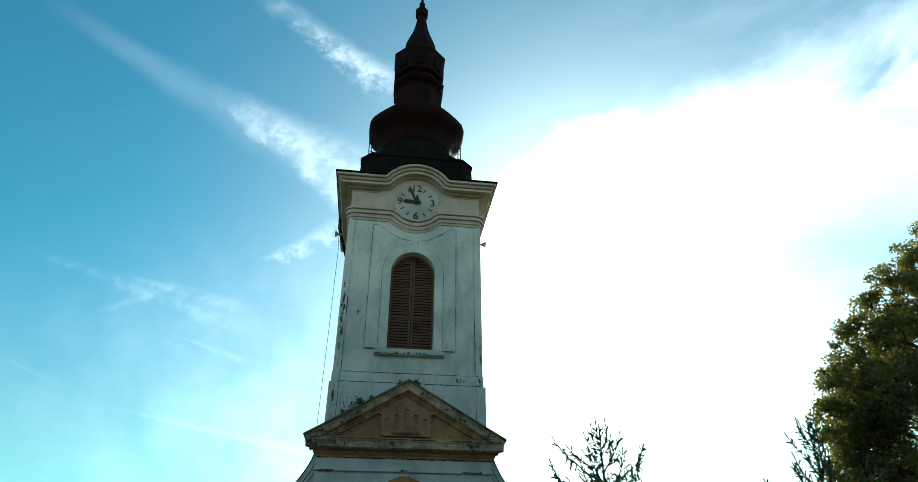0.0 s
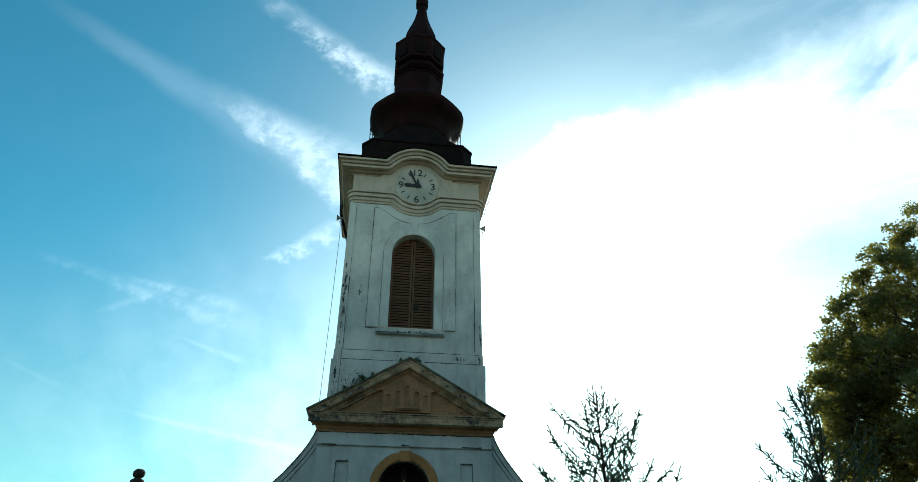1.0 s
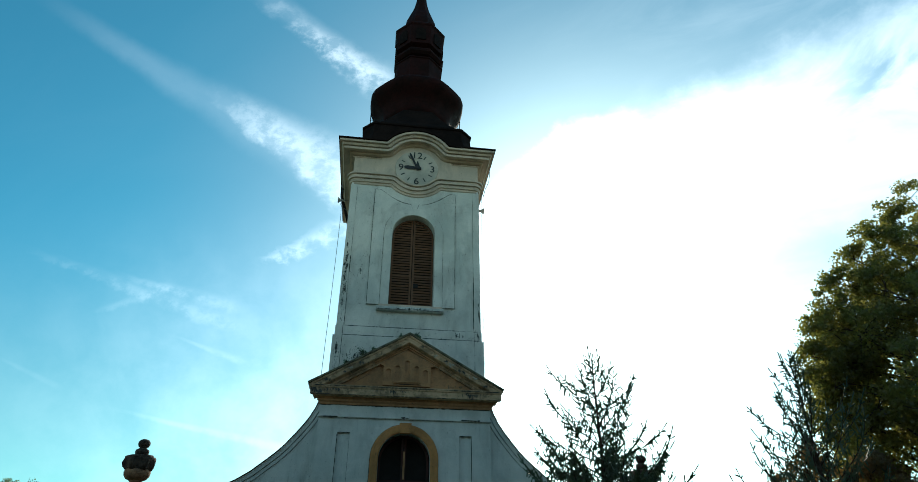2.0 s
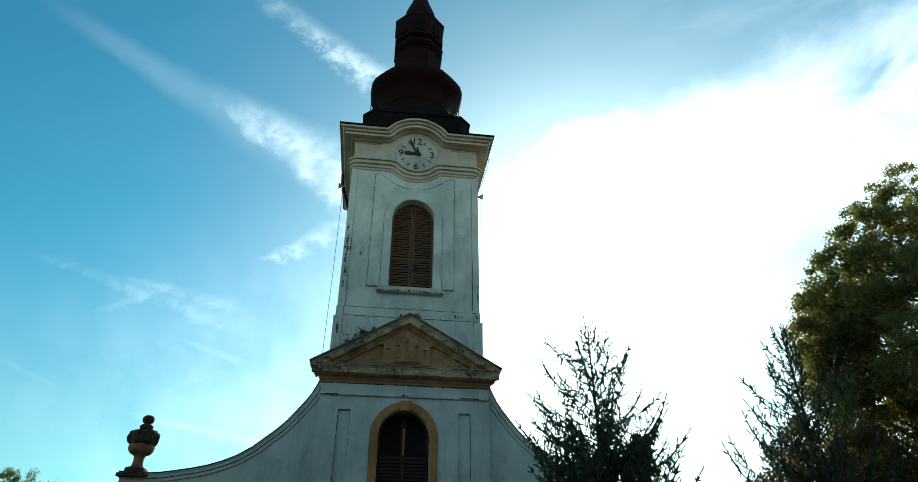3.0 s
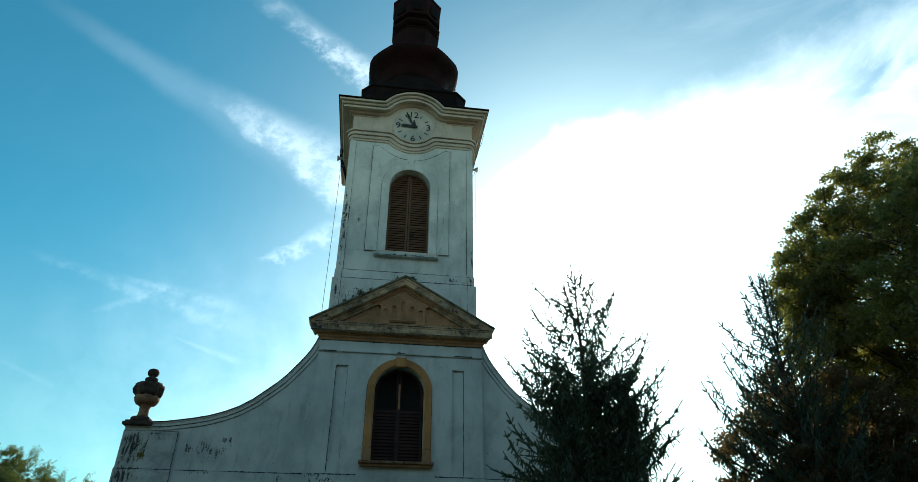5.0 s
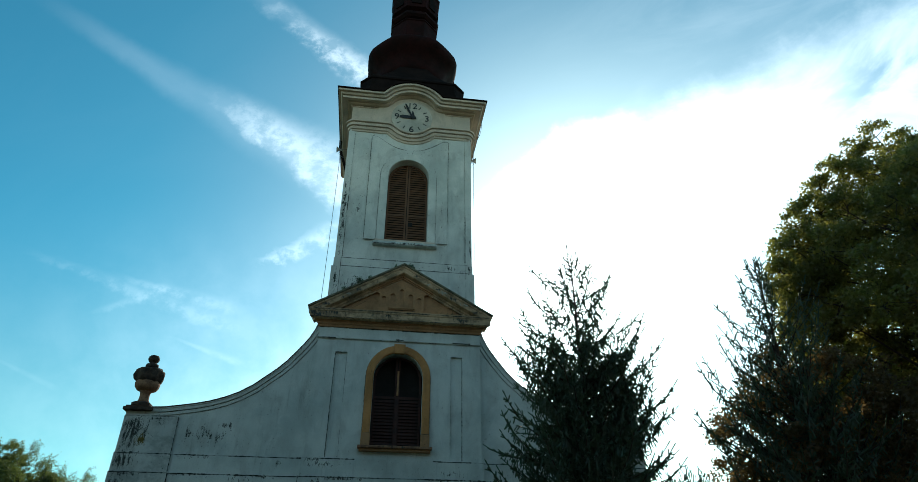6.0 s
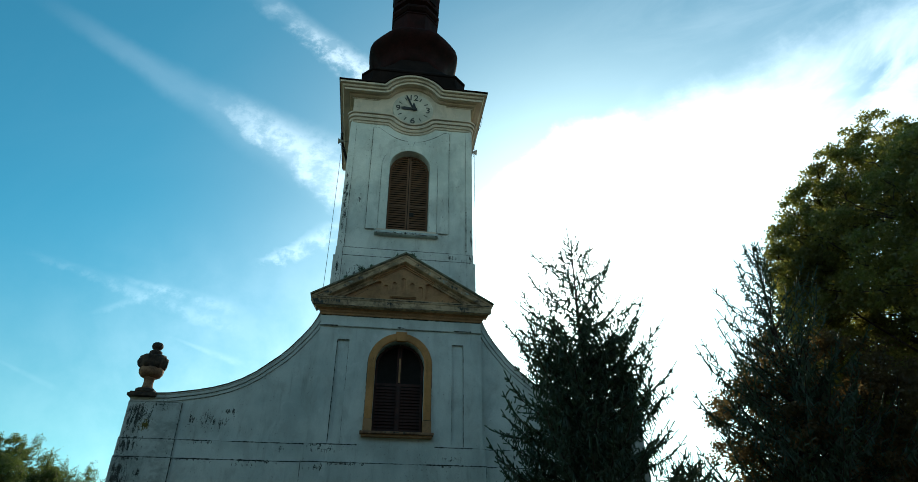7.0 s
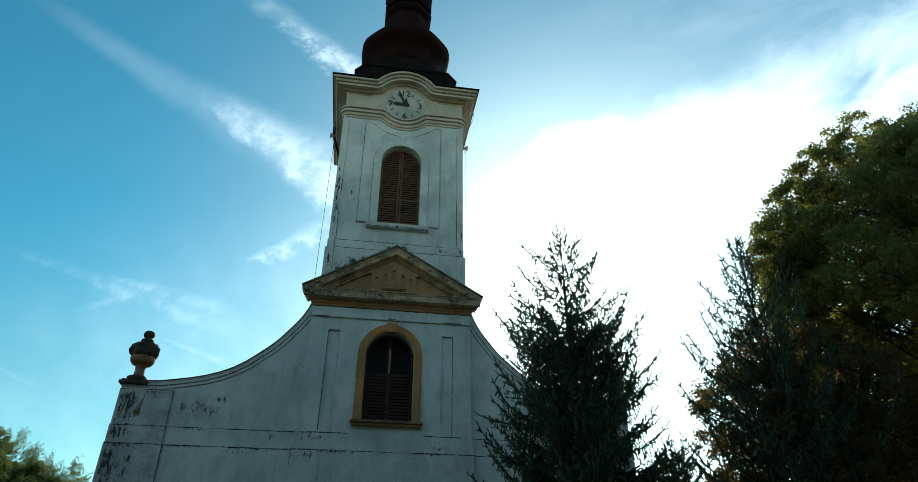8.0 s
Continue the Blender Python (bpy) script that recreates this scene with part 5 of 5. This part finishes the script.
L1, L2 = 6.600, 6.158
# groove shade of the cornice and architrave, painted as dark lines
groove_line(18.25, 1, 0.83, 0.222, -0.1345, 0.020, 201, 2.30), groove_line(18.25, 1, 0.83, 0.306, -0.2545, 0.012, 202, 2.42)
groove_line(18.25, 1, 0.83, 0.055, 0.1105, 0.020, 205, 2.06)
groove_line(17.60, -1, 0.70, 0.072, 0.0155, 0.018, 203, 1.90), groove_line(17.60, -1, 0.70, 0.202, 0.0605, 0.016, 204, 1.90)
for s, seed in ((-1, 1), (1, 2)):
    e = 6.655
    # ledge lines: lichen together with the painted shade of each step
    dirt_line([(s * e, L1), (s * 5.37, L1)], 0.0165, 0.032, 36 + seed, 0.15), dirt_line([(s * e, L2), (s * 5.34, L2)], -0.0265, 0.036, 38 + seed, 0.08)
    dirt_line([(s * e, L1), (s * 2.29, L1)], 0.0435, 0.034, 10 + seed, 0.15)
    dirt_line([(s * e, L2), (s * 2.34, L2)], 0.0085, 0.040, 20 + seed, 0.08)
    dirt_line([(s * 6.66, 7.502), (s * 5.39, 7.502)], 0.0635, 0.018, 45 + seed, 0.1)
    dirt_line([(s * 5.385, 7.49), (s * 5.385, 6.63)], 0.0635, 0.026, 30 + seed, 0.1)
    dirt_line([(s * 5.36, 6.60), (s * 5.36, 6.19)], 0.0165, 0.036, 35 + seed, 0.1)
    dirt_line([(s * 5.335, 6.16), (s * 5.335, 3.2)], -0.0265, 0.030, 40 + seed, 0.1)
    dirt_line([(s * 2.31, 6.14), (s * 2.31, 4.2)], -0.0765, 0.022, 50 + seed, 0.4)
    dirt_line([(s * 1.725, 9.38), (s * 1.725, 6.64)], -0.0015, 0.024, 60 + seed, 0.1)
    dirt_line([(s * 1.415, 9.38), (s * 1.415, 6.64)], -0.0015, 0.010, 70 + seed, 0.4)
    dirt_line([(s * 1.73, 9.392), (s * 1.41, 9.392)], -0.0015, 0.030, 80 + seed, 0.1)
    dirt_line([(s * 1.285, 17.04), (s * 1.275, 13.05)], 0.1025, 0.020, 90 + seed, 0.15)
    dirt_line([(s * 1.285, 13.055), (s * 1.0, 13.055)], 0.1025, 0.020, 100 + seed, 0.1)
    # relief shade along the raised field's curved top and notch, painted dark
    dirt_line([(s * x, z + 0.012) for x, z in [(1.27, 17.05)] + [(1.10 - 0.098 * i, 17.05 - 0.49 * math.sin(i * math.pi / 20)) for i in range(11)]], 0.1025, 0.030, 110 + seed, 0.0)
    dirt_line([(s * 0.115, 16.56), (s * 0.082, 16.42)], 0.1025, 0.014, 115 + seed, 0.0)
    dirt_line([(s * 0.912, 13.1), (s * 0.912, 15.5)] + [(s * 0.912 * math.cos(t), 15.5 + 0.912 * math.sin(t)) for t in [i * math.pi / 24 for i in range(1, 12)]], 0.1025, 0.014, 120 + seed, 0.3)
    dirt_line([(s * 1.845, 17.1), (s * 1.84, 14.6)], 0.1185, 0.010, 130 + seed, 0.5)
    dirt_line([(s * 1.845, 14.6), (s * 1.84, 12.4)], 0.1185, 0.030, 140 + seed, 0.3)
    dirt_line([(s * 1.86, 12.35), (s * 1.86, 10.95)], 0.0975, 0.022, 150 + seed, 0.3)
    edge = []
    for i, (x, z) in enumerate(VOLUTE[:-1]):
        a, b = VOLUTE[max(i - 1, 0)], VOLUTE[i + 1]
        k = math.hypot(b[0] - a[0], b[1] - a[1])
        edge.append((x, z - 0.04, (b[1] - a[1]) / k, (b[0] - a[0]) / k))
    dirt_line([(s * (x + 0.175 * nx), z - 0.175 * nz) for x, z, nx, nz in edge[2:]], 0.0985, 0.016, 160 + seed, 0.2)
    dirt_line([(s * (x + 0.088 * nx), z - 0.088 * nz) for x, z, nx, nz in edge], 0.0675, 0.016, 170 + seed, 0.2)
dirt_line([(-2.27, L1), (-0.98, L1)], -0.0365, 0.036, 3), dirt_line([(0.98, L1), (2.27, L1)], -0.0365, 0.035, 4, 0.4)
dirt_line([(-2.32, L2), (2.32, L2)], -0.0765, 0.040, 5, 0.12)
dirt_line([(-1.86, 12.365), (1.95, 12.365)], 0.1135, 0.030, 6, 0.15)
dirt_line([(-1.86, 12.085), (2.0, 12.085)], 0.0975, 0.030, 7, 0.15)
dirt_line([(-2.23, 9.775), (-1.75, 9.775)], -0.0475, 0.045, 8, 0.2), dirt_line([(-1.6, 9.757), (2.2, 9.757)], -0.0475, 0.012, 9, 0.3)
dirt_line([(1.45, 9.79), (1.95, 9.79)], -0.0475, 0.04, 15, 0.4), dirt_line([(-0.12, 9.80), (0.1, 9.80)], -0.0475, 0.04, 16, 0.2)
dirt_line([(-2.40, 10.51), (2.45, 10.50)], -0.3025, 0.032, 17, 0.2)
dirt_line([(-0.97, 12.885), (0.94, 12.885)], -0.0025, 0.028, 18, 0.2)
for s in (-1, 1):
    dirt_line([(s * 0.66, 7.262), (s * 0.87, 7.262)], -0.0865, 0.014, 190 + s, 0.1)
for x in (-1.55, -0.38, 1.62):
    dirt_line([(x, 10.52), (x + 0.02, 10.30)], -0.2725, 0.022, 19 + int(10 * x), 0.0)
mould(-6.40, 7.12, 0.24, 0.46, 0.72, 0.0632, 1)
mould(-6.12, 7.16, 0.24, 0.34, 0.40, 0.0630, 31), mould(-6.05, 5.8, 0.2, 0.3, 0.25, -0.0266, 32)
mould(-6.16, 6.92, 0.20, 0.17, 0.70, 0.0628, 2, M_LICHEN)
mould(-6.42, 6.40, 0.26, 0.20, 0.62, 0.0162, 3)
mould(-6.45, 5.70, 0.22, 0.46, 0.72, -0.0268, 4)
mould(-6.13, 5.45, 0.14, 0.25, 0.40, -0.0268, 5)
mould(-5.10, 7.12, 0.20, 0.26, 0.25, 0.0982, 6), mould(-4.72, 7.18, 0.24, 0.28, 0.35, 0.0982, 7), mould(-4.22, 7.35, 0.22, 0.12, 0.35, 0.0982, 8)
mould(-1.75, 6.46, 0.5, 0.13, 0.22, -0.0368, 9), mould(-1.9, 6.02, 0.40, 0.12, 0.28, -0.0768, 10), mould(-4.6, 6.10, 0.5, 0.06, 0.10, 0.0082, 11)
mould(1.95, 12.25, 0.10, 0.20, 0.45, 0.0978, 12), mould(-1.45, 11.45, 0.55, 0.45, 0.25, 0.0978, 13), mould(-1.95, 13.9, 0.09, 1.7, 0.50, 0.1182, 14), mould(-1.98, 11.6, 0.10, 0.7, 0.40, 0.0978, 26)
mould(1.40, 12.2, 0.45, 0.14, 0.12, 0.0978, 15), mould(1.1, 14.2, 0.10, 0.8, -0.05, 0.1022, 16), mould(-1.55, 14.2, 0.15, 0.6, 0.05, 0.1482, 17)
mould(1.7, 10.40, 0.40, 0.10, 0.55, -0.2728, 18), mould(-1.9, 10.42, 0.45, 0.09, 0.45, -0.2728, 19), mould(0, 12.92, 0.9, 0.055, 0.30, -0.0028, 20)
mould(-0.3, 10.42, 0.8, 0.08, 0.30, -0.2728, 21), mould(1.3, 10.70, 0.5, 0.12, 0.20, 0.0432, 23, M_MOSS)
# shade under the relief ledge and panel, painted as dark lines
dirt_line([(-0.40, 10.69), (0.36, 10.69)], -0.0465, 0.022, 61, 0.0), dirt_line([(-0.69, 10.652), (0.64, 10.652)], 0.0435, 0.016, 62, 0.2)
# first line paints the shade under the cornice fascia
dirt_line([(-2.5, 10.292), (2.5, 10.292)], -0.2725, 0.022, 63, 0.2), dirt_line([(-1.95, 10.66), (-0.95, 11.22)], 0.0435, 0.026, 64, 0.2)
dirt_line([(-1.50, 10.66), (-1.02, 10.97)], 0.0435, 0.016, 65, 0.3), dirt_line([(-0.70, 11.27), (-0.02, 11.665)], 0.0435, 0.018, 66, 0.1), dirt_line([(-0.02, 11.665), (0.70, 11.27)], 0.0435, 0.018, 67, 0.1)
mould(-2.42, 10.42, 0.16, 0.12, 0.75, -0.2729, 68), mould(-2.30, 10.36, 0.30, 0.07, 0.45, -0.2727, 69)
mould(-5.7, 7.35, 0.25, 0.25, 0.10, 0.0630, 33), mould(-3.6, 6.05, 0.7, 0.10, 0.05, 0.0082, 34), mould(-6.35, 4.95, 0.30, 0.45, 0.45, -0.0266, 35)
mould(-4.4, 7.05, 0.7, 0.42, 0.08, 0.0981, 36), mould(-2.9, 6.45, 0.5, 0.16, 0.05, 0.0430, 37), mould(3.2, 6.45, 0.7, 0.16, 0.10, 0.0430, 38), mould(2.0, 12.9, 0.05, 0.5, 0.35, 0.1181, 39)
for i, (cx, cz, w, h, amount, y) in enumerate(((-6.35, 6.60, 0.30, 0.10, 0.45, 0.0162), (-4.6, 6.56, 0.8, 0.06, 0.22, 0.0428), (-3.2, 6.14, 0.8, 0.07, 0.25, 0.0080), (-5.0, 6.14, 0.5, 0.06, 0.25, 0.0080),
                                              (-2.0, 6.57, 0.32, 0.07, 0.40, -0.0370), (-1.2, 6.13, 0.9, 0.07, 0.25, -0.0770), (1.2, 6.13, 0.9, 0.06, 0.20, -0.0770), (-6.3, 6.12, 0.34, 0.07, 0.5, -0.0268),
                                              (-5.9, 7.45, 0.30, 0.05, 0.35, 0.0630), (-6.56, 6.0, 0.10, 0.9, 0.30, -0.0266), (-6.56, 7.0, 0.09, 0.5, 0.35, 0.0629))):
    mould(cx, cz, w, h, amount, y, 300 + i)
for s in (-1, 1):
    # painted shade where the raking cornice overhangs the field
    dirt_line([(s * 1.92, 10.56), (0, 11.695)], 0.0434, 0.050, 210 + s, 0.1)
    dirt_line([(s * (0.868 * math.cos(t)), 8.775 + 0.868 * math.sin(t)) for t in [i * math.pi / 24 for i in range(13)]], -0.0016, 0.018, 220 + s, 0.1)
    dirt_line([(s * 0.868, 8.775), (s * 0.868, 7.27)], -0.0016, 0.018, 230 + s, 0.1)
for i, (x, w, h, amount, mat) in enumerate(((-2.1, 0.22, 0.07, 0.55, None), (-1.7, 0.25, 0.07, 0.35, None), (-1.25, 0.20, 0.08, 0.60, None), (-0.8, 0.22, 0.08, 0.25, None), (-0.35, 0.16, 0.08, 0.40, M_MOSS),
                                            (0.35, 0.18, 0.08, 0.30, None), (0.75, 0.20, 0.08, 0.45, M_PALE), (1.15, 0.22, 0.09, 0.55, M_PALE), (1.45, 0.20, 0.09, 0.60, None), (1.75, 0.24, 0.08, 0.45, M_PALE),
                                            (2.1, 0.25, 0.07, 0.55, None), (1.0, 0.14, 0.05, 0.40, None), (-1.5, 0.16, 0.05, 0.45, M_PALE), (-2.3, 0.16, 0.05, 0.60, None))):
    mould(x, 11.915 - 0.593 * abs(x), w, h, amount, -0.2655 - 0.0002 * i, 330 + i, mat)
# painted shade line right under the pediment cornice
dirt_line([(-2.22, 10.088), (2.22, 10.088)], -0.0016, 0.034, 240, 0.1)
mould(0, 6.90, 0.9, 0.03, 0.25, -0.1918, 24), mould(1.4, 6.3, 0.5, 0.12, 0.05, -0.0368, 25)


def weed(x, y, z, seed, tall):
    rng = np.random.default_rng(seed)
    plant = empty("weed", "small dark weed rooted in the mossy pediment edge", "weed", (x, y, z), "weeds on the pediment")
    b = bmesh.new()
    c = []
    for k in range(5):
        tip = Vector((rng.normal() * 0.35, rng.normal() * 0.2, 1)).normalized() * tall * rng.uniform(0.5, 1)
        tube(b, [(0, 0, -0.03), tuple(tip * 0.5), tuple(tip)], 0.006, 0.003, 4)
        c += [np.array(tip * f) + rng.normal(size=3) * 0.025 for f in np.linspace(0.35, 1.05, 12)]
    part("stem", b, M_BARK, plant)
    v, f = leaf_blades(np.array(c), rng, 0.05)
    mesh_of("foliage", v, f, M_SPRUCE, plant)
    return plant


for i, (x, tall) in enumerate(((-1.27, 0.24), (-1.20, 0.16), (-1.66, 0.12), (-0.95, 0.08), (-0.25, 0.09), (0.17, 0.10), (0.26, 0.08))):
    weed(x, -0.22, 12.09 - 0.593 * abs(x), 40 + i, tall)
